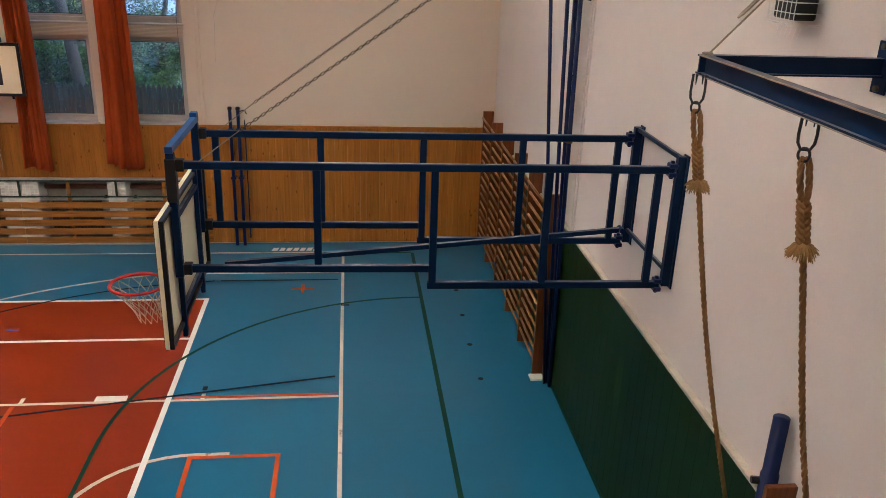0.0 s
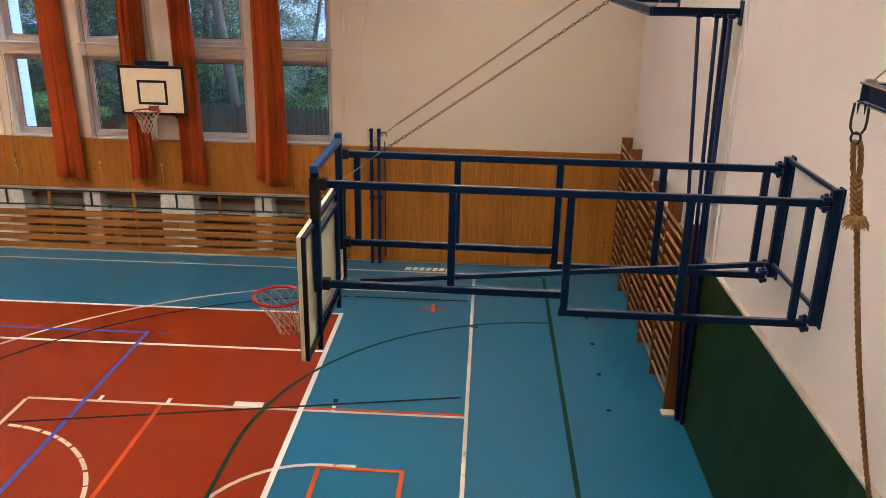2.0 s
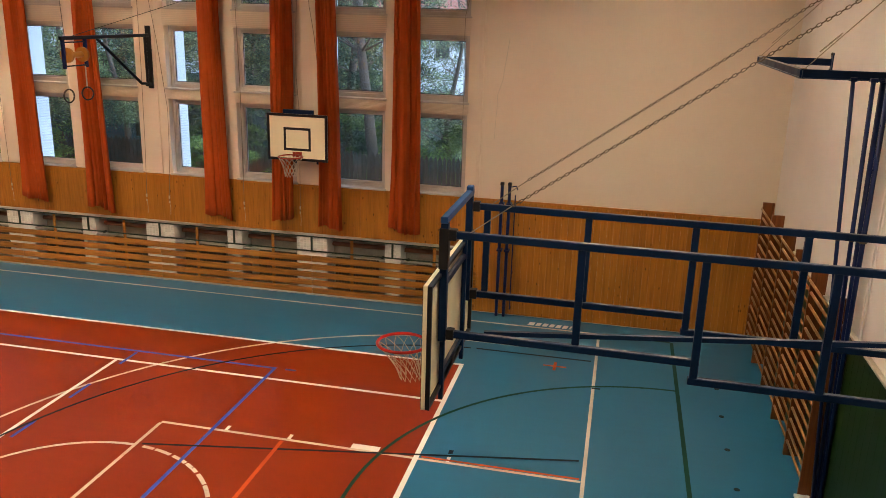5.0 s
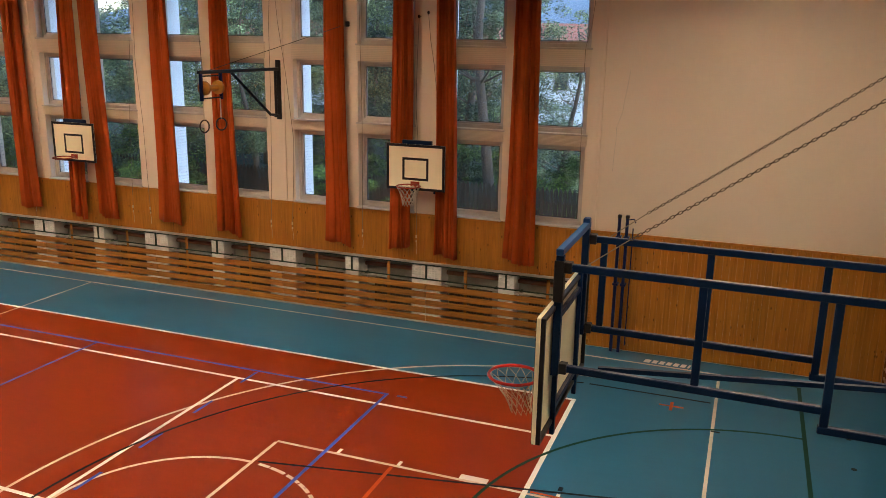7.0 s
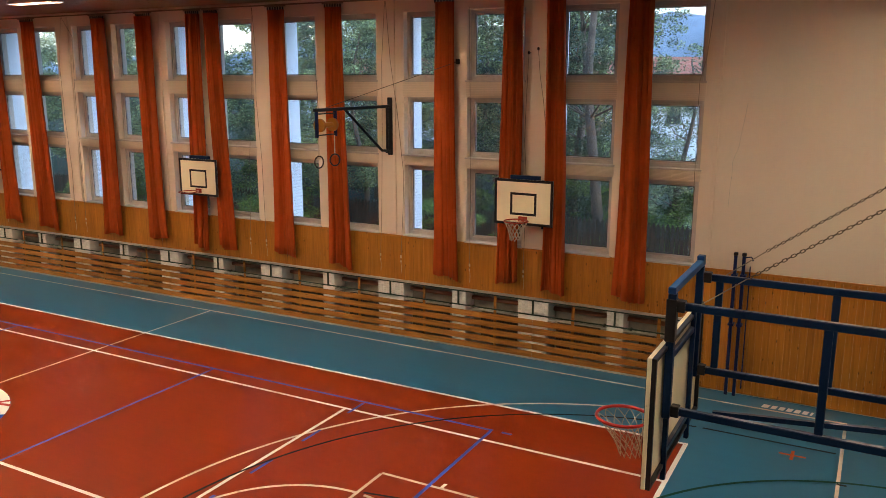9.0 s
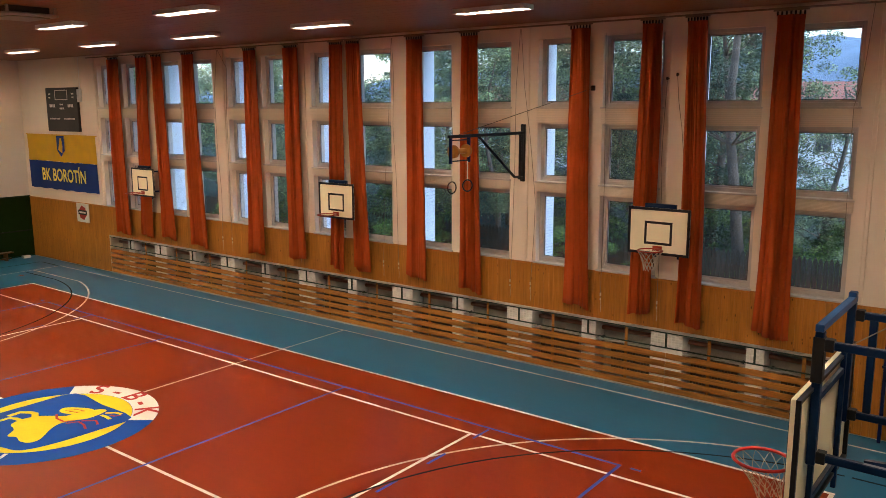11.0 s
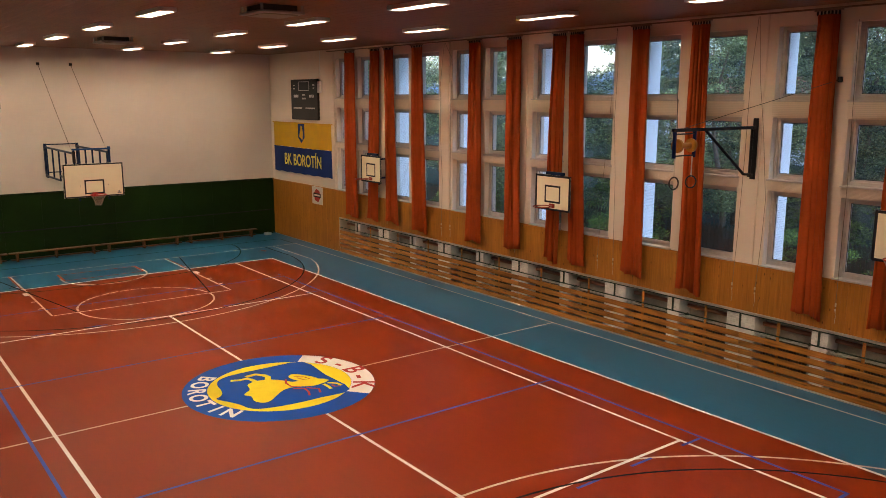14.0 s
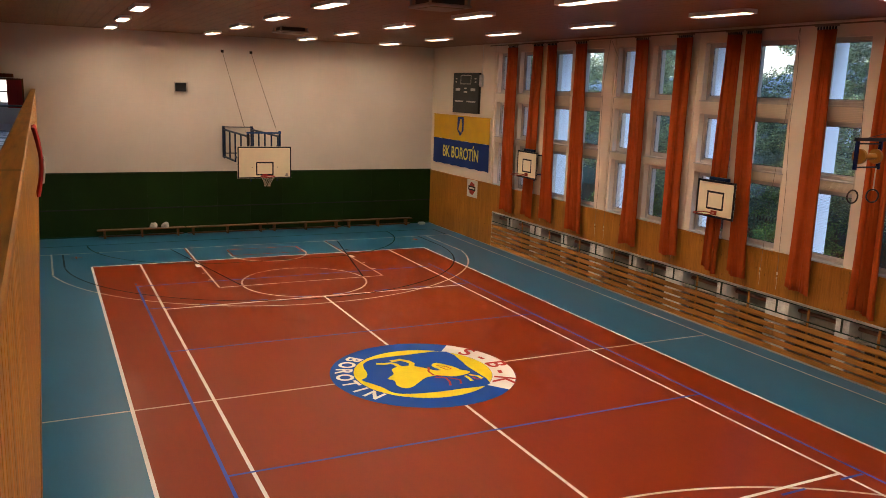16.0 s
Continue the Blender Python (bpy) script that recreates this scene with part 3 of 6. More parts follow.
shield = [(-1.0, 1.01), (0.0, 1.0), (1.04, 0.97), (1.1, 0.3), (1.07, -0.36), (0.96, -0.81), (0.81, -1.0), (0.5, -1.08), (0.24, -1.2), (0.0, -1.31), (-0.1, -1.18), (-0.33, -1.07), (-0.67, -1.02), (-0.93, -0.9), (-1.09, -0.6), (-1.1, 0.15)]
part("blue_shield", flat(rounded(shield, 3), 0.0104), LOGO_BLUE, emblem)
body = [(-0.46, -0.35), (-0.36, -0.53), (-0.1, -0.6), (0.1, -0.8), (0.27, -0.73), (0.5, -0.78), (0.69, -0.7), (0.68, -0.52), (0.4, -0.2), (0.29, 0.0), (0.31, 0.22), (0.44, 0.45), (0.44, 0.66), (0.36, 0.88), (0.24, 0.87), (0.13, 0.75), (0.02, 0.6), (0.02, 0.3), (-0.16, 0.16), (-0.36, 0.0), (-0.45, -0.16)]
part("yellow_figure", flat(rounded(body, 5), 0.0120), LOGO_YELLOW, emblem, "plain yellow figure")
tuft = [(-0.28, 0.32), (-0.41, 0.45), (-0.28, 0.6), (0.0, 0.74), (0.16, 0.74), (0.16, 0.5), (-0.02, 0.37)]
part("yellow_tuft", flat(rounded(tuft, 4), 0.0126), LOGO_YELLOW, emblem)
part("dark_stroke", ribbon([(-0.26, 0.42), (-0.12, 0.58), (0.06, 0.62), (0.02, 0.5), (-0.16, 0.44)], 0.025, 0.0132), LOGO_RED, emblem)
part("yellow_stroke", ribbon([(-0.40, -0.08), (-0.56, 0.0), (-0.70, -0.03), (-0.85, -0.14), (-0.82, -0.36)], 0.12, 0.0110), LOGO_YELLOW, emblem)
part("yellow_stroke", ribbon([(-0.46, -0.32), (-0.62, -0.34), (-0.72, -0.40), (-0.72, -0.55), (-0.79, -0.70)], 0.10, 0.0113), LOGO_YELLOW, emblem)
for bow in ([(0.49, 0.70), (0.63, 0.71), (0.80, 0.69)], [(0.46, 0.80), (0.60, 0.93), (0.75, 0.95)]):
    part("yellow_stroke", ribbon(bow, 0.07, 0.0116), LOGO_YELLOW, emblem)
for bow in ([(-0.2, 0.22), (0.0, 0.12), (0.23, 0.12), (0.36, 0.26)], [(0.36, 0.10), (0.47, 0.28), (0.68, 0.26), (0.88, 0.18)], [(0.47, 0.33), (0.66, 0.5), (0.86, 0.42)], [(0.62, 0.80), (0.74, 0.82), (0.78, 0.92)]):
    part("red_stroke", ribbon(bow, 0.045, 0.0132), LOGO_RED, emblem)
for word, r, a0, step, size, material, face in (("BOROTIN", 1.60, 221, 13.3, 0.46, LINE_WHITE, 90), ("S-B-K", 1.62, 120, -16.5, 0.62, LOGO_RED, -90)):
    for i, ch in enumerate(word):
        a = a0 + step * i
        me = letter_mesh(ch, size, 0.014 if face > 0 else 0.012)
        me.materials.clear()
        me.materials.append(material)
        ob = piece("letter", me, emblem, pose(r * math.cos(radians(a)), r * math.sin(radians(a)), 0.0112, 0, 0, a + face))
        ob.scale = (0.98, 1, 1)

# ---------------- dado on the end walls ----------------
def dado(name, x, side):
    """Green boarded dado with a cream top strip; side: way into the hall."""
    ob = structure(link(name, boxes(((x, -7.0, 0.0), (x + side * 0.012, Y1, PANEL_TOP))), GREEN), "dark green boarded dado along the end wall", "dado")
    me = None
    w = 0.19 if side < 0 else 1.24
    y = -7.0
    k = 0
    while y < Y1 - 0.02:
        ww = min(w, Y1 - y)
        if me is None:
            me = bpy.data.meshes.new("board")
            bm = boxes(((0, 0.0008, 0.05), (side * 0.012, w - 0.0008, PANEL_TOP - 0.01)), bevel=0.001)
            bm.to_mesh(me)
            bm.free()
            me.materials.append(GREEN)
        if ww == w:
            piece("board", me, ob, pose(x + side * 0.012, y, 0))
        y += w
        k += 1
    part("top_strip", boxes(((x, -7.0, PANEL_TOP), (x + side * 0.06, Y1, PANEL_TOP + 0.035)), bevel=0.006), TRIM if side < 0 else GREEN, ob, "chipped cream wooden strip" if side < 0 else "")
    if side > 0:
        part("rail_strip", boxes(((x + side * 0.024, -7.0, 0.97), (x + side * 0.030, Y1, 1.01))), BLACK, ob)
    part("skirting", boxes(((x + side * 0.012, -7.0, 0.0), (x + side * 0.03, Y1, 0.05))), LINE_GREEN, ob)
    return ob


dado_east = dado("dado_east", X1, -1)
dado_west = dado("dado_west", X0, 1)

# ---------------- ceiling lights and ventilators ----------------
def ceiling_light(at, lit=True):
    t = thing("ceiling_light", "long white fluorescent ceiling light, " + ("switched on" if lit else "switched off"), "ceiling light", "ceiling lights", at)
    part("frame", boxes(((-0.73, -0.165, -0.084), (0.73, -0.135, 0.0)), ((-0.73, 0.135, -0.084), (0.73, 0.165, 0.0)), ((-0.73, -0.135, -0.084), (-0.70, 0.135, 0.0)), ((0.70, -0.135, -0.084), (0.73, 0.135, 0.0)), ((-0.70, -0.135, -0.02), (0.70, 0.135, 0.0)), bevel=0.003), WHITE, t, "white sheet metal tray")
    part("diffuser", boxes(((-0.698, -0.133, -0.044), (0.698, 0.133, -0.024)), bevel=0.002), LAMP if lit else UNLIT, t, "glowing opal cover" if lit else "dull white cover")
    tagged(part("louvre", boxes(*[((-0.70 + 0.14 * k - 0.001, -0.133, -0.072), (-0.70 + 0.14 * k + 0.001, 0.133, -0.046)) for k in range(1, 10)]), WHITE, t, "thin white cross blades"), kind="stuff")
    for x in (-0.74, 0.732):
        part("end_cap", boxes(((x, -0.12, -0.06), (x + 0.008, 0.12, -0.004)), bevel=0.002), WHITE, t)
    return t


first = None
for row_y in (-4.45, -1.25, 2.03, 5.22):
    for k in range(8):
        at = (-14.82 + 4.17 * k, row_y, ZC)
        if row_y == 5.22 and k == 6:
            ceiling_light(at, False)
        elif first is None:
            first = ceiling_light(at)
        else:
            copy_thing(first, pose(*at))


def ventilator(at):
    t = thing("ceiling_ventilator", "square grey ventilation unit hung under the ceiling", "ventilator", "ceiling ventilators", at)
    part("casing", boxes(((-0.47, -0.45, -0.16), (0.47, 0.45, -0.11)), bevel=0.015), GREYBOX, t)
    part("core", boxes(((-0.36, -0.34, -0.11), (0.36, 0.34, 0.0))), DARKGREY, t)
    part("plate", boxes(((-0.38, -0.34, -0.18), (0.38, 0.34, -0.163)), bevel=0.006), PALESTEEL, t, "pale sheet metal plate")
    for x in (-0.43, 0.43):
        for y in (-0.4, 0.4):
            part("hanger", boxes(((x - 0.02, y - 0.02, -0.11), (x + 0.02, y + 0.02, 0.0))), GREYBOX, t)
    return t


vent = ventilator((-0.3, 0.25, ZC))
copy_thing(vent, pose(-10.6, 0.25, ZC))

# ---------------- windows ----------------
def window_meshes(w, h):
    f = boxes(((0, 0.15, 0), (0.065, 0.24, h)), ((w - 0.065, 0.15, 0), (w, 0.24, h)), ((0.065, 0.15, 0), (w - 0.065, 0.24, 0.075)), ((0.065, 0.15, h - 0.065), (w - 0.065, 0.24, h)), bevel=0.006)
    for a, b in (((0.066, 0.17, 0.076), (0.105, 0.236, h - 0.066)), ((w - 0.105, 0.17, 0.076), (w - 0.066, 0.236, h - 0.066)), ((0.106, 0.17, 0.076), (w - 0.106, 0.236, 0.115)), ((0.106, 0.17, h - 0.105), (w - 0.106, 0.236, h - 0.066))):
        box(f, a, b, 0.005)
    return f


number = 0
for p in PIERS:
    for a, b in ((0.33, 1.46), (1.80, 3.03)):
        for r, (z0, z1) in enumerate(ROWS):
            number += 1
            w, h = b - a, z1 - z0
            win = structure(new("window_%d" % number), "white framed fixed window pane in a deep opening", "window")
            win.location = (p + a, Y1, z0)
            part("window_frame", window_meshes(w, h), FRAME, win)
            part("gasket", boxes(((0.104, 0.185, 0.114), (0.114, 0.19, h - 0.104)), ((w - 0.114, 0.185, 0.114), (w - 0.104, 0.19, h - 0.104)), ((0.114, 0.185, 0.114), (w - 0.114, 0.19, 0.124)), ((0.114, 0.185, h - 0.114), (w - 0.114, 0.19, h - 0.104))), RUBBER, win, "dark sealing strip")
            for depth, tilt in ((0.195, 0.0), (0.222, 0.0016)):
                pane_bm = bmesh.new()
                pane_bm.faces.new([pane_bm.verts.new(q) for q in ((0.1, depth, 0.11), (w - 0.1, depth, 0.11), (w - 0.1, depth + tilt, h - 0.1), (0.1, depth + tilt, h - 0.1))])
                pane = part("pane", pane_bm, GLASS, win)
                pane.visible_shadow = False
            if r == 0:
                gr = bmesh.new()
                for k in range(1, int(h / 0.034)):
                    box(gr, (0, 0.265, k * 0.034 - 0.0010), (w, 0.267, k * 0.034 + 0.0010))
                tagged(part("wire_grille", gr, MESHMETAL, win, "fine dark wire grille outside the pane"), kind="stuff")
            part("window_sill", boxes(((-0.03, -0.05, -0.028), (w + 0.03, 0.15, 0.004)), bevel=0.006), FRAME, win)

# white vertical fins outside, one at each pier
for p in PIERS + [PIERS[-1] + 3.37]:
    structure(link("facade_fin", boxes(((p - 0.16, Y1 + 0.42, -0.3), (p + 0.16, Y1 + 1.05, 7.6)), bevel=0.02), CONCRETE), "white rendered fin on the outside of the facade", "facade fin")
structure(link("roof_eaves", boxes(((X0 - 0.5, Y1 + 0.42, 7.3), (X1 + 0.5, Y1 + 1.1, 7.5))), CONCRETE), "white roof overhang above the windows", "roof")

# ---------------- radiator niche with its wooden screen ----------------
screen = structure(new("radiator_screen"), "pine slat screen in front of the radiator niche", "radiator screen")
seg_w = 3.37
slat_mesh = bpy.data.meshes.new("slat")
bm = boxes(((0, -0.025, 0), (seg_w - 0.006, 0.0, 0.121)), bevel=0.006)
bm.to_mesh(slat_mesh)
bm.free()
slat_mesh.materials.append(SLAT)
for k in range(-4, 3):
    x = 1.52 + seg_w * k
    cut = max(0.0, NICHE_X0 - x)
    for r in range(5):
        z = 0.030 + r * 0.1685
        sl = piece("slat", slat_mesh, screen, pose(x + cut, Y1 - 0.008, z, 0.3, 0, 0))
        sl.scale = (1 - cut / seg_w, 1, 1)
part("top_ledge", boxes(((NICHE_X0, Y1 - 0.05, NICHE_TOP), (NICHE_X1 + 0.1, Y1 - 0.002, NICHE_TOP + 0.045)), bevel=0.008), LEDGE, screen, "grey painted ledge")
part("lower_rail", boxes(((NICHE_X0, Y1 - 0.03, 0.915), (NICHE_X1, Y1 - 0.005, 0.938))), MESHMETAL, screen)
part("upper_rail", boxes(((NICHE_X0, Y1 - 0.03, NICHE_TOP - 0.03), (NICHE_X1, Y1 - 0.005, NICHE_TOP - 0.003))), MESHMETAL, screen)
part("base_kerb", boxes(((NICHE_X0, Y1 - 0.06, 0.0), (NICHE_X1, Y1 + 0.05, 0.027)), bevel=0.008), LEDGE, screen, "scuffed pale concrete kerb")
brick_mesh = bpy.data.meshes.new("brick")
bm = boxes(((0, 0, 0), (0.066, 0.04, 0.040)), bevel=0.004)
bm.to_mesh(brick_mesh)
bm.free()
brick_mesh.materials.append(BRICKW)
for k in range(-8, 7):
    cx = 1.52 + 1.685 * k
    wide = k % 2 == 0
    half = 0.325 if wide else 0.16
    if cx - half < NICHE_X0 or cx + half > NICHE_X1:
        continue
    part("post", boxes(((cx - 0.018, Y1 - 0.034, 0.92), (cx + 0.018, Y1 - 0.004, NICHE_TOP))), MESHMETAL, screen)
    pier = structure(link("niche_pier", boxes(((cx - half, Y1 - 0.002, 0.075), (cx + half, Y1 + 0.40, NICHE_TOP - 0.002))), BRICKW), "white brick pier between radiators", "brick pier")
    n = int(2 * half / 0.072)
    for i in range(n):
        for j in range(6):
            piece("brick", brick_mesh, pier, pose(cx - half + 0.004 + i * (2 * half - 0.002) / n, Y1 - 0.012, 0.945 + j * 0.0485, 0, 0, 0))
    if k < 6:
        mx = cx + 0.84
        gap0, gap1 = cx + half, cx + 1.685 - (0.16 if wide else 0.325)
        part("inner_shelf", boxes(((gap0 + 0.004, Y1 + 0.01, 0.845), (gap1 - 0.004, Y1 + 0.11, 0.868)), bevel=0.004), LEDGE, screen, "pale painted shelf")
        part("stud", boxes(((mx - 0.032, Y1 - 0.004, 0.03), (mx + 0.032, Y1 + 0.009, NICHE_TOP - 0.004)), bevel=0.004), SLAT, screen)

part("heating_pipe", tubes([[(NICHE_X0, Y1 + 0.33, 1.02), (NICHE_X1, Y1 + 0.33, 1.02)]], 0.045, 10), PIPE, screen, "red-brown painted heating pipe", smooth=True)

# radiators behind the screen
def radiator(at, width):
    t = thing("radiator", "old dark brown ribbed radiator behind the slat screen", "radiator", "radiators in the niche", at)
    n = int(width / 0.06)
    for k in range(n):
        part("rib", boxes(((k * 0.06, 0, 0), (k * 0.06 + 0.055, 0.12, 0.62)), bevel=0.012), RADI, t)
    for x in (-0.13, n * 0.06 + 0.13):
        part("valve", tubes([[(x, -0.13, 0.745), (x, -0.06, 0.745)]], 0.03, 8), RUBBER, t, "dark round valve handle")
    part("pipe", tubes([[(-0.1, 0.06, 0.06), (n * 0.06 + 0.1, 0.06, 0.06)]], 0.018), RADI, t)
    return t


rad = None
for k in range(-7, 6):
    cx = 1.52 + 1.685 * k
    at = (cx + 0.42, Y1 + 0.2, 0.14)
    if rad is None:
        rad = radiator(at, 0.9)
    else:
        copy_thing(rad, pose(*at))

# ---------------- curtains ----------------
def curtain(cx, width, z0, z1, seed, lean=0.0, pinch=1.0):
    """Heavy cloth in uneven deep pleats, gathered at the top, with a sagging hem."""
    rnd = random.Random(seed)
    nx, nz = 112, 30
    bm = bmesh.new()
    folds = 6 + seed % 3
    ph = [rnd.uniform(0, math.tau) for _ in range(5)]
    cuts = [0.0]
    for _ in range(folds):
        cuts.append(cuts[-1] + rnd.uniform(0.6, 1.5))
    cuts = [c / cuts[-1] for c in cuts]
    deep = [rnd.uniform(0.55, 1.25) for _ in range(folds)]
    rows = []
    for j in range(nz + 1):
        f = j / nz
        z = z1 + (z0 - z1) * f
        wid = width * (0.78 + 0.27 * f ** 0.8) * (1 if f > 0.03 else 1.05) * (1 + 0.10 * max(0.0, (f - 0.75) / 0.25) ** 2)
        if pinch < 1 and 0.55 < f:
            wid *= 1 - (1 - pinch) * math.sin(math.pi * min(1, (f - 0.55) / 0.45) * 0.5)
        row = []
        for i in range(nx + 1):
            u = i / nx
            q = min(1.0, max(0.0, u + 0.018 * math.sin(f * 3.1 + ph[1] + u * 5) * math.sin(math.pi * u)))
            k = max(n for n in range(folds) if cuts[n] <= q + 1e-9)
            v = min(1.0, (q - cuts[k]) / (cuts[k + 1] - cuts[k]))
            amp = 0.12 * deep[k] * (0.75 + 0.25 * math.sin(f * 2.4 + ph[2] + k * 1.7))
            y = -amp * math.sin(math.pi * v) ** 0.7 + 0.010 * math.sin(v * 6 + ph[3] + f * 2) + 0.035
            x = (u - 0.5) * wid + 0.045 * deep[k] * math.sin(2 * math.pi * v) * math.cos(k + ph[4] + f) * 0.6 + lean * f + 0.03 * math.sin(f * 4 + ph[1]) * f
            zz = z + (0.13 * (u - 0.5) * math.sin(ph[1]) + 0.03 * math.sin(u * 6 + ph[2])) * f
            row.append(bm.verts.new((x, y, zz)))
        rows.append(row)
    for a, b in zip(rows, rows[1:]):
        for i in range(nx):
            bm.faces.new((a[i], a[i + 1], b[i + 1], b[i]))
    t = thing("curtain", "long burnt-orange pleated curtain hanging from a ceiling rail", "curtain", "window curtains", (cx, Y1 - 0.17, 0))
    cl = part("cloth", bm, CLOTH, t, smooth=True)
    sol = cl.modifiers.new("thickness", "SOLIDIFY")
    sol.thickness = 0.006
    for k in range(7):
        x = (k / 6 - 0.5) * width * 0.8
        part("hook", boxes(((x - 0.014, -0.012, z1 - 0.01), (x + 0.014, 0.012, 7.122))), BLACK, t)
    part("rail_piece", boxes(((-width * 0.52, -0.025, 7.125), (width * 0.52, 0.025, 7.15))), RAIL, t)
    return t


CURTAINS = ((-10.34, 0.62, 0), (-8.78, 0.6, -0.25), (-7.97, 0.58, 0.1), (-6.42, 0.62, 0.1), (-3.66, 0.56, 0), (-2.02, 0.54, 0), (-0.40, 0.48, -0.14), (0.18, 0.46, 0.14), (2.09, 0.53, -0.02), (3.63, 0.5, 0.01), (6.30, 0.5, 0.01), (7.79, 0.45, -0.03), (8.63, 0.42, 0.09), (10.21, 0.54, -0.01))
for i, (cx, w, lean) in enumerate(CURTAINS):
    curtain(cx, w, 1.53 + 0.04 * ((i * 7) % 3 - 1), 7.06, 11 + i, lean, 0.8 if i in (1, 6, 11) else 1.0)
structure(link("curtain_rail", boxes(((-11.9, Y1 - 0.19, 7.15), (11.75, Y1 - 0.15, 7.18))), RAIL), "thin brown curtain rail under the ceiling", "curtain rail")


# ---------------- basketball goals on swinging frames ----------------
def net_mesh(r0, r1, h, rows=5, n=12, r=0.004, swing=0.0):
    bm = bmesh.new()
    for s in (1, -1):
        for k in range(n):
            pts = []
            for j in range(rows * 2 + 1):
                f = j / (rows * 2)
                rr = r0 + (r1 - r0) * (1 - (1 - f) ** 1.8)
                a = math.tau * (k + s * f * rows * 0.5) / n
                pts.append((rr * math.cos(a) - swing * f, rr * math.sin(a), -h * f))
            tube(bm, pts, r, 4)
    return bm


def ring_pts(r, n=28, z=0.0):
    return [(r * math.cos(math.tau * k / n), r * math.sin(math.tau * k / n), z) for k in range(n)]


def moved(bm, v):
    bmesh.ops.translate(bm, verts=bm.verts[:], vec=v)
    return bm


def chain_mesh(a, b, pitch=0.034, r=0.0040, slack=0.01):
    """Steel chain of interlocking long links, with a little sag."""
    bm = bmesh.new()
    a, b = Vector(a), Vector(b)
    n = int((b - a).length / pitch)
    d0 = (b - a).normalized()
    side = d0.cross(Vector((0, 0, 1))).normalized()
    up = side.cross(d0)
    for k in range(n):
        f = (k + 0.5) / n
        p = a.lerp(b, f) - Vector((0, 0, slack * 4 * f * (1 - f)))
        u = side if k % 2 else up
        hl, hw = pitch * 0.52, 0.0093
        pts = [p + d0 * (hl * x) + u * (hw * y) for x, y in ((0.6, 1), (1, 0.55), (1.15, 0), (1, -0.55), (0.6, -1), (-0.6, -1), (-1, -0.55), (-1.15, 0), (-1, 0.55), (-0.6, 1))]
        tube(bm, pts, r, 4, closed=True)
    return bm


def beam(a, b, w=0.07, h=0.07, bevel=0.006):
    """A square steel section along x, y or z."""
    a, b = Vector(a), Vector(b)
    d = b - a
    k = max(range(3), key=lambda i: abs(d[i]))
    e = [h / 2 if i == 2 else w / 2 for i in range(3)]
    if k == 2:
        e = [w / 2, h / 2, 0]
    e[k] = 0
    e = Vector(e)
    return boxes((a - e, b + e), bevel=bevel) if d[k] > 0 else boxes((b - e, a + e), bevel=bevel)


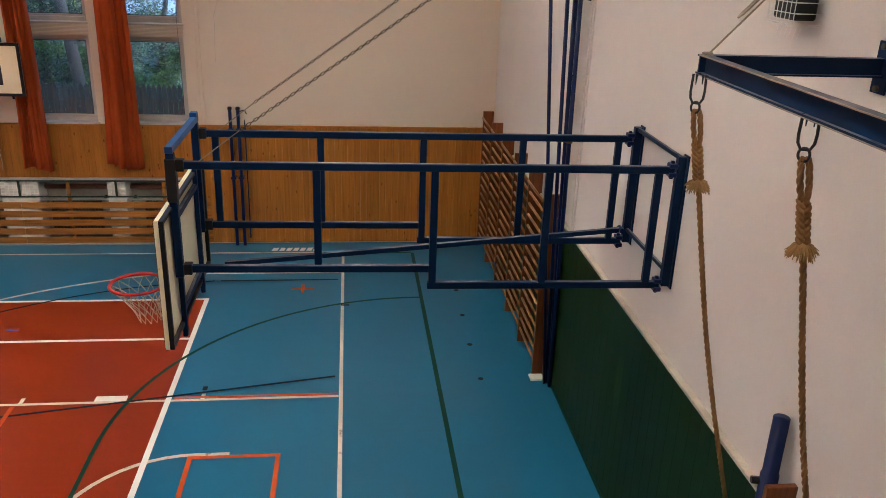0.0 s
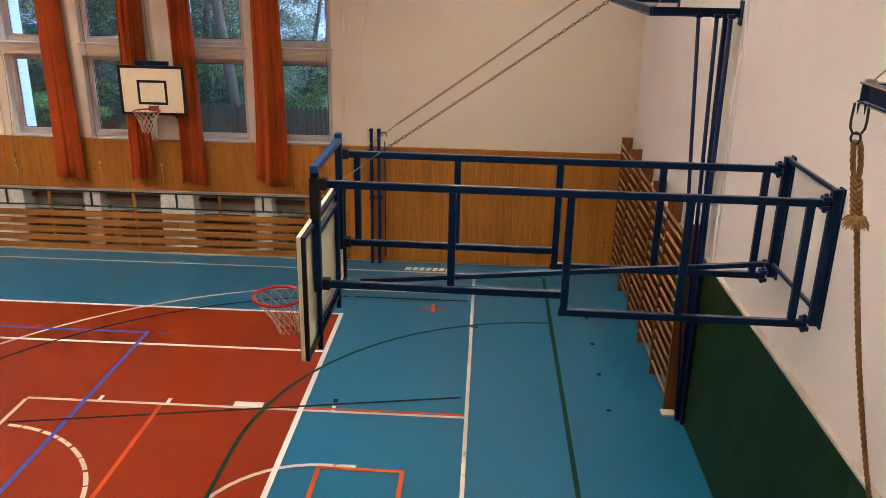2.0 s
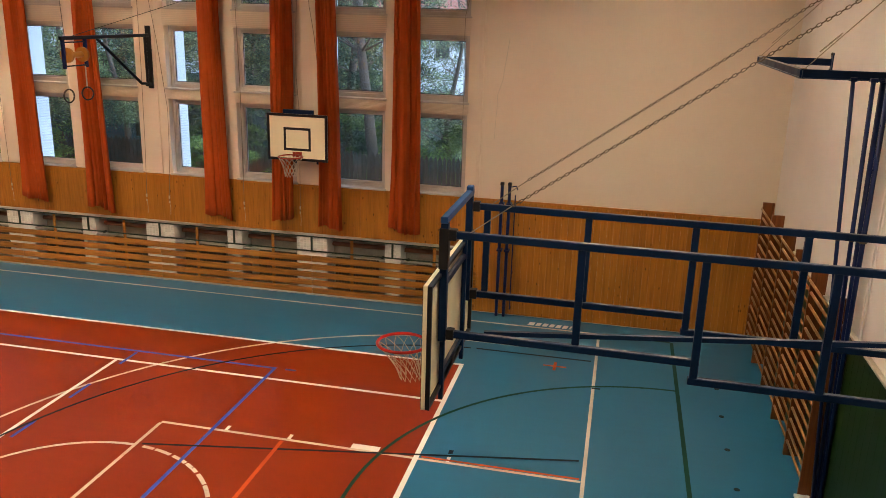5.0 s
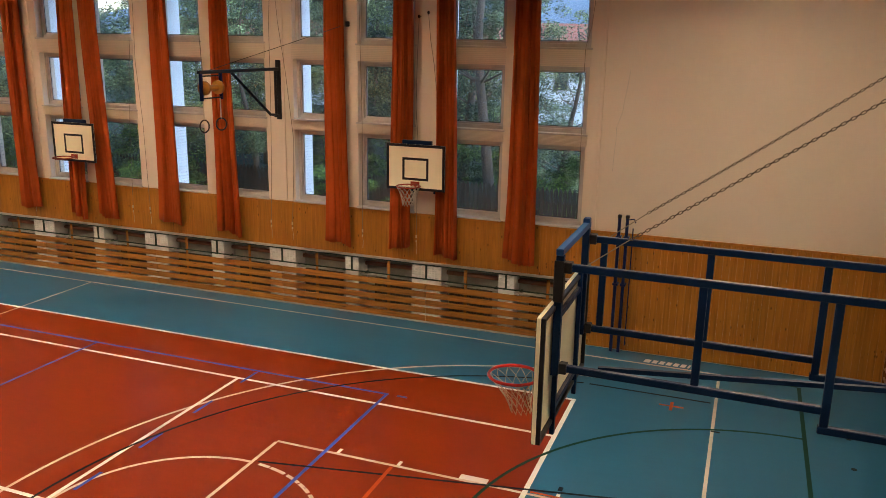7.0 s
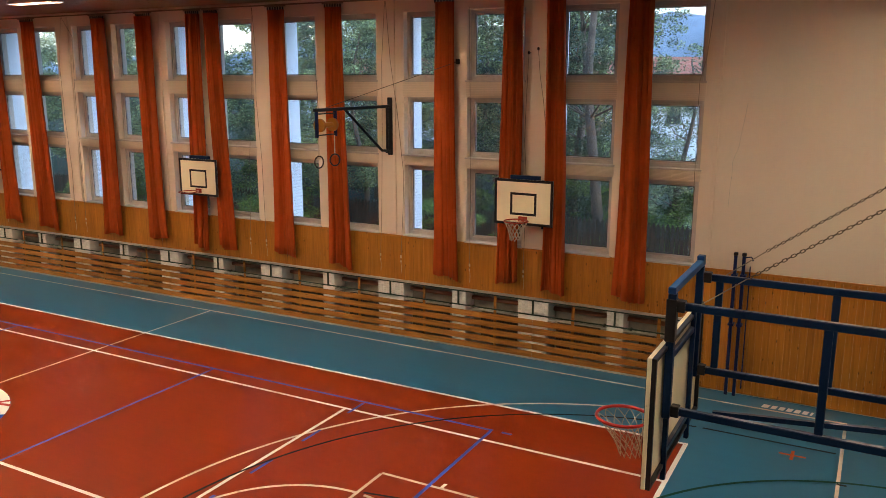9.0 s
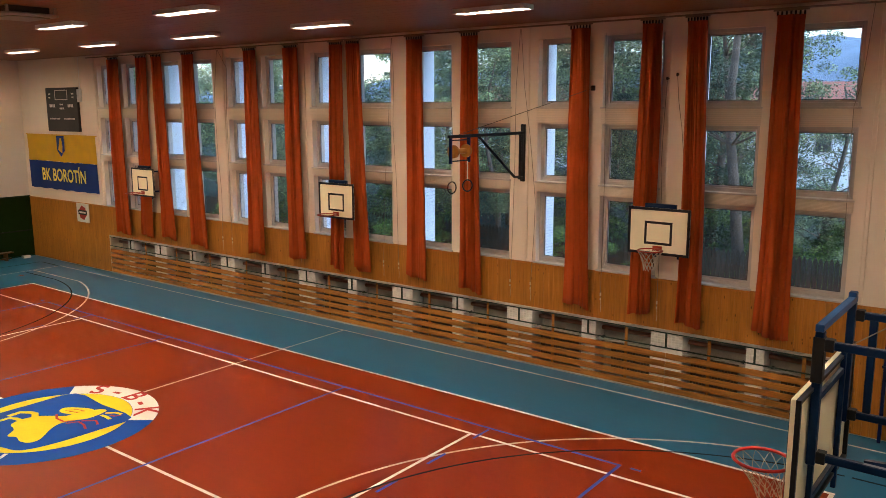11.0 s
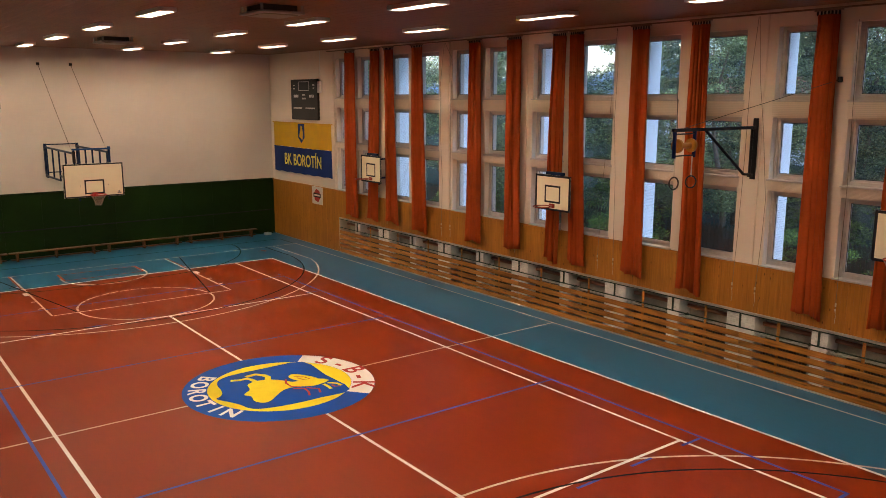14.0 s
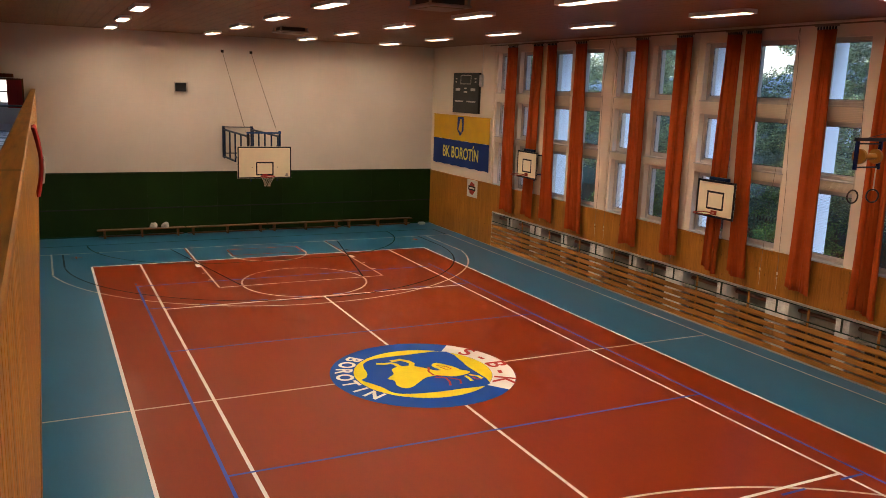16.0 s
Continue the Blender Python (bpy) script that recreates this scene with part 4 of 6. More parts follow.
def big_goal(at, turn, board_label, skew=0.0):
    t = thing("basketball_goal", "blue steel swing-out basketball goal hung from the end wall by chains", "basketball goal", "end wall basketball goals")
    S = 0.525
    for s in (-1, 1):
        y = s * S
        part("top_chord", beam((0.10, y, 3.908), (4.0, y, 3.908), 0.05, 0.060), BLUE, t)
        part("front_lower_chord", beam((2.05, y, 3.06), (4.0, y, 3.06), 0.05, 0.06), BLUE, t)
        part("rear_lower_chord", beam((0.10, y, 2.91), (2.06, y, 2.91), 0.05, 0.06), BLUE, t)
        for d, z0 in ((2.94, 3.095), (1.11, 2.92), (0.22, 2.92), (3.80 if s > 0 else 3.86, 3.095)):
            if s * turn_sign(turn) > 0 and d > 3.7:
                continue
            part("post", beam((d, y, z0), (d, y, 3.884), 0.06, 0.048), BLUE, t)
        part("post", beam((2.02, y, 2.88), (2.02, y, 3.884), 0.06, 0.048), BLUE, t)
        part("wall_post", beam((0.05, y, 2.90), (0.05, y, 4.02), 0.07, 0.065), BLUE, t)
        part("front_post", beam((4.03, y, 2.99), (4.03, y, 4.0), 0.062, 0.066), BLUE, t)
        for z in (2.91, 3.908):
            part("hinge", boxes(((0.085, y - 0.04, z - 0.055), (0.15, y + 0.04, z - 0.018)), ((0.085, y - 0.04, z + 0.018), (0.15, y + 0.04, z + 0.055)), ((0.105, y - 0.015, z - 0.075), (0.135, y + 0.015, z + 0.075)), bevel=0.005), NAVY, t)
        for z in (3.06, 3.908):
            part("clamp", boxes(((3.93, y - 0.038, z - 0.045), (3.995, y + 0.038, z + 0.045)), bevel=0.006), BLACK, t)
        part("wall_plate", boxes(((0, y - 0.05, 2.88), (0.014, y + 0.05, 4.03)), bevel=0.003), BLUE, t)
        part("slide_rail", beam((4.045, y * 0.84, 2.42), (4.045, y * 0.84, 3.62), 0.04, 0.05), BLUE, t)
        top = 6.66 if turn and s > 0 else 6.74
        start = Vector((3.83, y, 3.945)).lerp(Vector((0.02, y, top)), 0.085)
        part("chain_rod", tubes([[(3.83, y, 3.93), tuple(start)]], 0.0045, 6), PALESTEEL, t, "thin steel hook rod")
        part("chain", chain_mesh(start, (0.02, y, top), slack=0.022), CHAIN, t, "long steel chain")
        part("chain_hook", boxes(((0, y - 0.05, 6.69), (0.05, y + 0.05, 6.79)), bevel=0.008), BLACK, t)
    part("sleeve", beam((4.032, -turn_sign(turn) * -S, 3.62), (4.032, -turn_sign(turn) * -S, 3.96), 0.078, 0.083), BLACK, t, "black sleeve")
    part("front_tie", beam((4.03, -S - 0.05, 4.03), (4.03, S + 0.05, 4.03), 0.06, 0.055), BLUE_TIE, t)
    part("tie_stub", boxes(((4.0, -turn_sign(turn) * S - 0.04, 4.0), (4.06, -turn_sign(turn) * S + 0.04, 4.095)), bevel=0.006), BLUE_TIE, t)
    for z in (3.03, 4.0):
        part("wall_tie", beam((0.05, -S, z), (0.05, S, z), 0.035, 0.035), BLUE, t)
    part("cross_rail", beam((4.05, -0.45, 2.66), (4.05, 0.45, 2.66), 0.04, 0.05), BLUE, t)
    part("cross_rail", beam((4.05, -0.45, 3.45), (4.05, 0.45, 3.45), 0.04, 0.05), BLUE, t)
    # loose folding strut
    part("strut", tubes([[(0.29, 0, 3.21), (3.76, 0, 2.885)]], 0.028, 4), BLUE, t)
    part("strut_joint", tubes([[(0.29, -0.05, 3.21), (0.29, 0.05, 3.21)]], 0.026, 10), NAVY, t)
    # board
    z0, z1, w, x = 2.53, 3.585, 0.9, 4.075
    brd = part("backboard", boxes(((x, -w, z0), (x + 0.035, w, z1)), bevel=0.004), BOARD, t, board_label)
    fr = [((x - 0.035, -w + 0.002, z0 + 0.002), (x, -w + 0.03, z1 - 0.002)), ((x - 0.035, w - 0.03, z0 + 0.002), (x, w - 0.002, z1 - 0.002)), ((x - 0.035, -w + 0.03, z1 - 0.03), (x, w - 0.03, z1 - 0.002)), ((x - 0.035, -w + 0.03, z0 + 0.002), (x, w - 0.03, z0 + 0.03)), ((x + 0.035, -w + 0.004, z0 + 0.004), (x + 0.038, -w + 0.045, z1 - 0.004)), ((x + 0.035, w - 0.045, z0 + 0.004), (x + 0.038, w - 0.004, z1 - 0.004)), ((x + 0.035, -w + 0.045, z1 - 0.045), (x + 0.038, w - 0.045, z1 - 0.004)), ((x + 0.035, -w + 0.045, z0 + 0.004), (x + 0.038, w - 0.045, z0 + 0.045))]
    for a, b in fr:
        part("board_edge", boxes((a, b)), BLACK, brd)
    xf = x + 0.035
    for a, b in (((-0.295, 3.03), (0.295, 3.075)), ((-0.295, 2.63), (0.295, 2.675)), ((-0.295, 2.675), (-0.25, 3.03)), ((0.25, 2.675), (0.295, 3.03))):
        part("target_line", boxes(((xf, a[0], a[1]), (xf + 0.003, b[0], b[1]))), BLACK, brd)
    rz = 2.70 if turn else 2.64
    rim = part("rim", moved(tube(bmesh.new(), ring_pts(0.23), 0.015, 8, closed=True), (4.51, 0, rz)), RIM_RED, t, "red steel hoop", smooth=True)
    part("rim_bracket", boxes(((xf, -0.08, rz - 0.10), (xf + 0.012, 0.08, rz + 0.04)), ((xf, -0.05, rz - 0.012), (4.30, -0.03, rz + 0.005)), ((xf, 0.03, rz - 0.012), (4.30, 0.05, rz + 0.005)), bevel=0.002), RIM_RED, rim)
    part("net", moved(net_mesh(0.225, 0.095, 0.33, 5, 12, 0.0034, 0.08), (4.51, 0, rz - 0.01)), CORD, t, "knotted white cord net")
    # the frame is not folded out quite square to the wall
    for ob in t.children_recursive:
        if skew and not ob.name.startswith("chain"):
            for v in ob.data.vertices:
                v.co.y += skew * max(0.0, 1 - v.co.x / 4.0)
    for y, z in ((-0.42, 2.9), (0.42, 2.9)):
        part("bolt_head", tubes([[(xf, y, z), (xf + 0.006, y, z)]], 0.016, 8), GREYBOX, brd)
    if not turn:
        part("badge", boxes(((xf, 0.68, 2.60), (xf + 0.003, 0.80, 2.64)), ((xf, 0.71, 2.64), (xf + 0.003, 0.77, 2.69))), GREYBOX, brd, "small grey badge")
    t.matrix_basis = at
    return t


def turn_sign(turn):
    return 1 if turn else -1


big_goal(pose(X1, -0.075, 0, 0, 0, 180), True, "white rectangular backboard, lowered", 0.09)
big_goal(pose(X0, 0.0, -0.05), False, "white rectangular backboard, lowered")


# ---------------- small practice goals on the window wall ----------------
def small_goal(at, netted):
    t = thing("practice_goal", "small white practice backboard with black border, " + ("its hoop netted" if netted else "its hoop bare"), "basketball goal", "practice goals")
    w, z0, z1 = 0.6, 2.83, 3.71
    brd = part("backboard", boxes(((-w, -0.025, z0), (w, 0.0, z1)), bevel=0.003), BOARD, t, "cream painted board")
    for a, b in (((-w, z0), (-w + 0.05, z1)), ((w - 0.05, z0), (w, z1)), ((-w + 0.05, z1 - 0.05), (w - 0.05, z1)), ((-w + 0.05, z0), (w - 0.05, z0 + 0.05))):
        part("border", boxes(((a[0], -0.030, a[1]), (b[0], 0.004, b[1]))), BLACK, brd)
    for a, b in (((-0.27, 3.41), (0.27, 3.455)), ((-0.27, 3.02), (0.27, 3.065)), ((-0.27, 3.065), (-0.225, 3.41)), ((0.225, 3.065), (0.27, 3.41))):
        part("target_line", boxes(((a[0], -0.0285, a[1]), (b[0], -0.025, b[1]))), BLACK, brd)
    for x in (-0.25, 0.25):
        part("arm", beam((x, 0.0, 3.60), (x, 0.44, 3.60), 0.05, 0.05), BLUE, t)
        part("arm", beam((x, 0.0, 2.98), (x, 0.44, 2.98), 0.05, 0.05), BLUE, t)
        part("wall_bar", boxes(((x - 0.04, 0.40, 2.7), (x + 0.04, 0.455, 3.66)), bevel=0.004), BLUE, t)
    part("top_bracket", boxes(((-0.3, 0.02, 3.70), (0.3, 0.10, 3.78)), bevel=0.006), BLUE, t)
    rim = part("rim", moved(tube(bmesh.new(), ring_pts(0.225), 0.013, 8, closed=True), (0, -0.36, 2.96)), RIM_ORANGE, t, "rust-red steel hoop", smooth=True)
    part("rim_bracket", boxes(((-0.09, -0.045, 2.90), (0.09, -0.03, 3.0)), ((-0.05, -0.15, 2.945), (0.05, -0.04, 2.96))), RIM_ORANGE, rim)
    if netted:
        part("net", moved(net_mesh(0.22, 0.11, 0.36, 5, 12, 0.0055), (0, -0.36, 2.95)), CORD, t, "pale cord net")
    t.matrix_basis = at
    return t


small_goal(pose(8.19, 7.60, 0), True)
sg = small_goal(pose(-0.20, 7.60, 0), False)
copy_thing(sg, pose(-8.60, 7.60, 0))


# ---------------- U brackets with ropes and climbing poles ----------------
def i_beam(a, b, h=0.11, w=0.07):
    """A rolled I section between two plan points at height a.z."""
    a, b = Vector(a), Vector(b)
    d = (b - a).normalized()
    s = Vector((-d.y, d.x, 0))
    bm = bmesh.new()
    f, e = h / 2 - 0.009, 0.005
    prof = [(-w / 2, -h / 2), (w / 2, -h / 2), (w / 2, -f), (e, -f), (e, f), (w / 2, f), (w / 2, h / 2), (-w / 2, h / 2), (-w / 2, f), (-e, f), (-e, -f), (-w / 2, -f)]
    ends = [[bm.verts.new(p + s * k + Vector((0, 0, z))) for k, z in prof] for p in (a, b)]
    for k in range(12):
        n = (k + 1) % 12
        bm.faces.new((ends[0][k], ends[0][n], ends[1][n], ends[1][k]))
    bm.faces.new(ends[0])
    bm.faces.new(ends[1])
    bmesh.ops.recalc_face_normals(bm, faces=bm.faces[:])
    return bm


SHACKLE = plain("blackened_steel", (0.035, 0.042, 0.05), 0.4, 0.6, big=8, var=0.3)
FLANGE = plain("worn_flange", (0.34, 0.27, 0.22), 0.6, big=6, var=0.3)


def u_bracket(y0, y1, z, reach, label):
    t = thing("wall_bracket", label, "wall bracket", "apparatus brackets", (X1, 0, 0))
    px = reach - X1
    for y in (y0, y1):
        part("arm", i_beam((-0.01, y, z), (px - 0.027, y, z), 0.094, 0.052), BLUE, t)
        pl = part("wall_plate", boxes(((-0.014, y - 0.06, z - 0.13), (0, y + 0.06, z + 0.13)), bevel=0.003), BLUE, t)
        for zz in (-0.105, 0.105):
            part("bolt", tubes([[(-0.014, y, z + zz), (-0.032, y, z + zz)]], 0.018, 6), DARKSTEEL, pl)
    part("front_beam", i_beam((px, y0 - 0.03, z + 0.0005), (px, y1 + 0.03, z + 0.0005), 0.094, 0.052), BLUE, t)
    part("flange_edge", boxes(((px - 0.03, y0, z - 0.0515), (px + 0.03, y1, z - 0.0475)), ((px - 0.032, y0, z + 0.043), (px - 0.0265, y1, z + 0.0485))), FLANGE, t, "bare worn flange")
    for y, yy in ((y0, y0 + 0.1), (y1, y1 - 0.1)):
        s = 1 if y1 > y0 else -1
        part("stay_cable", tubes([[(px + 0.015, y, z + 0.05), (-0.01, y + (0.75 if y == max(y0, y1) else -0.75) * 0, z + 1.05)]], 0.005, 6), PALESTEEL, t, "steel stay cable")
        for w in (-0.011, 0.011):
            part("turnbuckle", tubes([[(px * 0.86 + 0.004, y, z + 0.08 + 0.97 * 0.15), (px * 0.84 + 0.004, y + w, z + 0.08 + 0.97 * 0.17), (px * 0.68 + 0.004, y + w, z + 0.08 + 0.97 * 0.33), (px * 0.66 + 0.004, y, z + 0.08 + 0.97 * 0.35)]], 0.006, 6), PALESTEEL, t)
        part("eye_ring", moved(tube(bmesh.new(), ring_pts(0.022, 14), 0.006, 6, closed=True), (px + 0.01, y, z + 0.054)), PALESTEEL, t)
    return t


u_bracket(2.5, 5.57, 5.10, 15.92, "blue steel bracket on the end wall, holding climbing poles")
u_bracket(-2.86, -5.95, 5.05, 15.92, "blue steel bracket on the end wall, holding climbing ropes")


def twisted(bm, pts, r, twist=9.0, strands=3, sides=6):
    """Laid rope: strands wound about a line."""
    pts = [Vector(p) for p in pts]
    length = [0.0]
    for a, b in zip(pts, pts[1:]):
        length.append(length[-1] + (b - a).length)
    d = (pts[-1] - pts[0]).normalized()
    u = d.orthogonal().normalized()
    v = d.cross(u)
    for k in range(strands):
        path = []
        for p, l in zip(pts, length):
            a = math.tau * k / strands + l * twist
            path.append(p + (u * math.cos(a) + v * math.sin(a)) * r * 0.52)
        tube(bm, path, r * 0.56, sides)
    return bm


def rope_x(z):
    """Sideways reach of a rope that is drawn back to the wall."""
    f = max(0.0, 4.9 - z)
    return min(0.16 * f + 0.028 * f * f, 0.80)


def climbing_rope(y, x, seed):
    """Rope with spliced top, frayed collar and shackle, its tail drawn back to the wall bars."""
    rnd = random.Random(seed)
    t = thing("climbing_rope", "thick brown hemp climbing rope with braided top and frayed collar", "rope", "climbing ropes", (x, y, 0))
    zt = 5.015
    sh = [(-0.01, -0.040, zt), (-0.01, -0.044, zt - 0.08), (-0.01, -0.040, zt - 0.115), (-0.01, -0.022, zt - 0.14), (-0.01, 0.022, zt - 0.14), (-0.01, 0.040, zt - 0.115), (-0.01, 0.044, zt - 0.08), (-0.01, 0.040, zt)]
    part("shackle", tubes([[(p[1] * 0.66, -p[1] * 0.35, p[2]) for p in sh]], 0.0065, 8), SHACKLE, t, "long steel shackle", smooth=True)
    bm = bmesh.new()
    for yy in (-0.012, 0.014):
        tube(bm, [(yy, -yy * 0.5, zt), (yy, -yy * 0.5, zt - 0.05)], [0.007, 0.002], 6)
    part("shackle_teeth", bm, SHACKLE, t)
    bm = bmesh.new()
    tube(bm, [(0.022 * math.cos(a) * 0.7, -0.022 * math.cos(a) * 0.7, zt - 0.160 + 0.027 * math.sin(a)) for a in [math.tau * k / 14 for k in range(14)]], 0.006, 6, closed=True)
    part("ring", bm, SHACKLE, t)
    z0 = zt - 0.18
    bm = bmesh.new()
    for s in (-1, 1):
        pts = [(s * 0.006, -s * 0.003, z0 + 0.010), (s * 0.013, -s * 0.007, z0 - 0.012), (s * 0.015, -s * 0.008, z0 - 0.08), (s * 0.013, -s * 0.007, z0 - 0.13), (s * 0.006, -s * 0.003, z0 - 0.18)]
        fine = []
        for a, b in zip(pts, pts[1:]):
            for k in range(6):
                v = Vector(a).lerp(Vector(b), k / 6)
                fine.append(v + Vector((rope_x(v.z), 0, 0)))
        twisted(bm, fine, 0.0135, 55)
    tagged(part("eye", bm, ROPE, t, smooth=True), kind="stuff")
    bm = bmesh.new()
    for k in range(3):
        pts = []
        for j in range(44):
            f = j / 43
            a = math.tau * (k / 3 + f * 2.4)
            z = z0 - 0.165 - 0.20 * f
            pts.append((0.016 * math.sin(a) + rope_x(z), -0.009 * math.sin(a) + 0.010 * math.sin(2 * a), z))
        tube(bm, pts, 0.0108, 8)
    part("braid", bm, ROPE, t, smooth=True)
    zc = z0 - 0.37
    bm = bmesh.new()
    xc = rope_x(zc)
    for k in range(170):
        a, f = rnd.uniform(0, math.tau), rnd.uniform(0.5, 1.0)
        r1 = 0.068 * f
        tube(bm, [(xc + 0.010 * math.cos(a), 0.010 * math.sin(a), zc + 0.028), (xc + r1 * 0.65 * math.cos(a), r1 * 0.65 * math.sin(a), zc + rnd.uniform(-0.005, 0.016)), (xc + r1 * math.cos(a), r1 * math.sin(a), zc - rnd.uniform(0.005, 0.045))], [0.004, 0.0034, 0.002], 4)
    part("frayed_collar", bm, FRAY, t)
    bm = bmesh.new()
    pts = [(rope_x(z), 0.006 * math.sin(z * 4), z) for z in [zc + 0.02 - (zc + 0.02 - 0.32) * k / 220 for k in range(221)]]
    twisted(bm, pts, 0.0145, 48)
    part("rope_body", bm, ROPE, t, smooth=True)
    part("rope_end", tubes([[(pts[-1][0], pts[-1][1], 0.22), (pts[-1][0], pts[-1][1], 0.33)]], 0.024, 10), RUBBER, t)
    return t


climbing_rope(-2.95, 15.868, 3)
climbing_rope(-3.86, 15.93, 5)


def climbing_pole(top, foot, r):
    t = thing("climbing_pole", "tall dark blue steel climbing pole leaning back to the wall", "climbing pole", "climbing poles", foot)
    d = Vector(top) - Vector(foot)
    part("pole", tubes([[(0, 0, 0), tuple(d)]], r, 12), NAVY, t, smooth=True)
    part("top_clamp", boxes(((d.x - r - 0.012, d.y - 0.045, d.z - 0.03), (d.x + r + 0.012, d.y + 0.045, d.z + 0.012)), bevel=0.004), NAVY, t)
    part("collar", tubes([[tuple(d * 0.66), tuple(d * 0.667)]], r * 1.5, 12), DARKSTEEL, t)
    return t


climbing_pole((16.42, 2.52, 5.072), (16.77, 2.62, 0.0), 0.021)
climbing_pole((16.61, 2.50, 5.072), (16.80, 2.64, 0.0), 0.023)
climbing_pole((16.71, 2.53, 5.072), (16.835, 2.60, 0.0), 0.030)
climbing_pole((16.75, 2.46, 5.072), (16.825, 2.53, 0.0), 0.026)

# thin conduits on the end wall beside the poles
for i, y in enumerate((2.32, 2.22)):
    tagged(link("wall_conduit", tubes([[(X1 - 0.014, y, PANEL_TOP + 0.04), (X1 - 0.014, y + 0.02, 5.6 + i)]], 0.008, 8), WALL), "thin white painted conduit on the end wall", "conduit", "wall conduits")


# ---------------- wall bars ----------------
def wall_bars(y0, y1, first_of_row):
    """One bay: two uprights, rungs between, standing on the floor against the wall."""
    t = thing("wall_bars", "varnished wooden gymnastic wall bars against the end wall", "wall bars", "wall bars", (X1 - 0.03, 0, 0))
    H = 2.6
    for y in ((y0, y1) if first_of_row else (y1,)):
        part("upright", boxes(((-0.20, y - 0.022, 0.0), (-0.005, y + 0.022, H)), bevel=0.004), BARWOOD, t)
    n = 15
    for k in range(n):
        z = 0.22 + k * (H - 0.34) / (n - 1)
        dx = -0.175 if k < n - 1 else -0.21
        bm = tubes([[(0, 0, 0), (0, y1 - y0 - 0.046, 0)]], 0.019, 8)
        bmesh.ops.scale(bm, vec=(0.85, 1, 1.15), verts=bm.verts[:])
        part("rung", moved(bm, (dx, y0 + 0.023, z)), RUNG, t, smooth=True)
    return t


WB = (2.84, 3.86, 4.90, 5.94, 6.98, 7.95)
for i in range(5):
    wall_bars(WB[i], WB[i + 1], i == 0)
wall_bars(-4.0, -2.98, True)
tagged(link("wall_bar_foot", boxes(((16.60, 2.68, 0.0), (16.78, 2.83, 0.035)), bevel=0.004), WHITE), "white block under the wall bars", "floor block")
# stored net post beside the wall bars
post = thing("net_post", "dark blue steel net post stored upright against the end wall", "post", "", (16.79, -2.76, 0))
part("tube", tubes([[(0, 0.0, 0), (0.0, 0, 2.93)]], 0.05, 20), NAVY, post, smooth=True)
part("sleeve", tubes([[(0, 0, 2.10), (0, 0, 2.52)]], 0.057, 20), NAVY, post, smooth=True)
part("knob", tubes([[(-0.05, 0.02, 2.46), (-0.10, 0.03, 2.46)]], 0.025, 6), BLACK, post)

# two slender net posts standing at the window wall
for x in (12.07, 12.21):
    t = thing("net_post", "slender dark blue net post standing against the panelled wall", "post", "net posts", (x, 7.93, 0))
    part("tube", beam((0, 0, 0), (0, 0, 2.60), 0.055, 0.055), NAVY, t)
    part("head", boxes(((-0.035, -0.04, 2.57), (0.035, 0.04, 2.63)), bevel=0.01), BLACK, t)
    for z in (0.35, 1.3, 2.2):
        part("bracket", boxes(((-0.05, -0.04, z), (0.05, 0.12, z + 0.04)), bevel=0.004), NAVY, t)
    if x > 12.1:
        part("hook", tubes([[(0.03, 0, 2.55), (0.12, 0, 2.57), (0.15, 0, 2.50)]], 0.012, 6), NAVY, t)
        part("rod", tubes([[(0.11, 0, 0.15), (0.11, 0, 2.4)]], 0.012, 6), NAVY, t)

# ---------------- ring bracket on the window wall ----------------
t = thing("ring_bracket", "black swivel bracket with gymnastic rings and yellow rope spool", "gymnastic rings", "", (4.96, Y1 - 0.04, 0))
part("wall_plate", boxes(((-0.05, -0.05, 4.0), (0.05, 0.0, 5.2)), bevel=0.006), BLACK, t)
part("pivot", tubes([[(0, -0.14, 4.08), (0, -0.14, 5.05)]], 0.028, 10), BLACK, t)
for z in (4.08, 5.02):
    part("pivot_lug", boxes(((-0.04, -0.16, z - 0.03), (0.04, -0.05, z + 0.03)), bevel=0.005), BLACK, t)
part("arm", beam((0, -2.62, 5.02), (0, -0.1, 5.02), 0.06, 0.06), BLACK, t)
part("brace", tubes([[(0, -1.65, 5.0), (0, -0.35, 4.12), (0, -0.14, 4.10)]], 0.028, 8), BLACK, t)
for yy in (-2.56, -1.98):
    part("spool_plate", boxes(((-0.03, yy - 0.02, 4.52), (0.03, yy + 0.02, 5.0)), bevel=0.004), NAVY, t)
    part("cheek", moved(tubes([[(0, -0.025, 0), (0, 0.025, 0)]], 0.125, 24), (0, yy + (0.09 if yy < -2.2 else -0.09), 4.74)), SPOOL, t, "yellow wooden disc")
part("spool_core", tubes([[(0, -2.5, 4.74), (0, -2.05, 4.74)]], 0.05, 14), SPOOL, t)
for z in (4.95, 4.56):
    part("spacer", tubes([[(0, -2.56, z), (0, -1.98, z)]], 0.012, 6), BLACK, t)
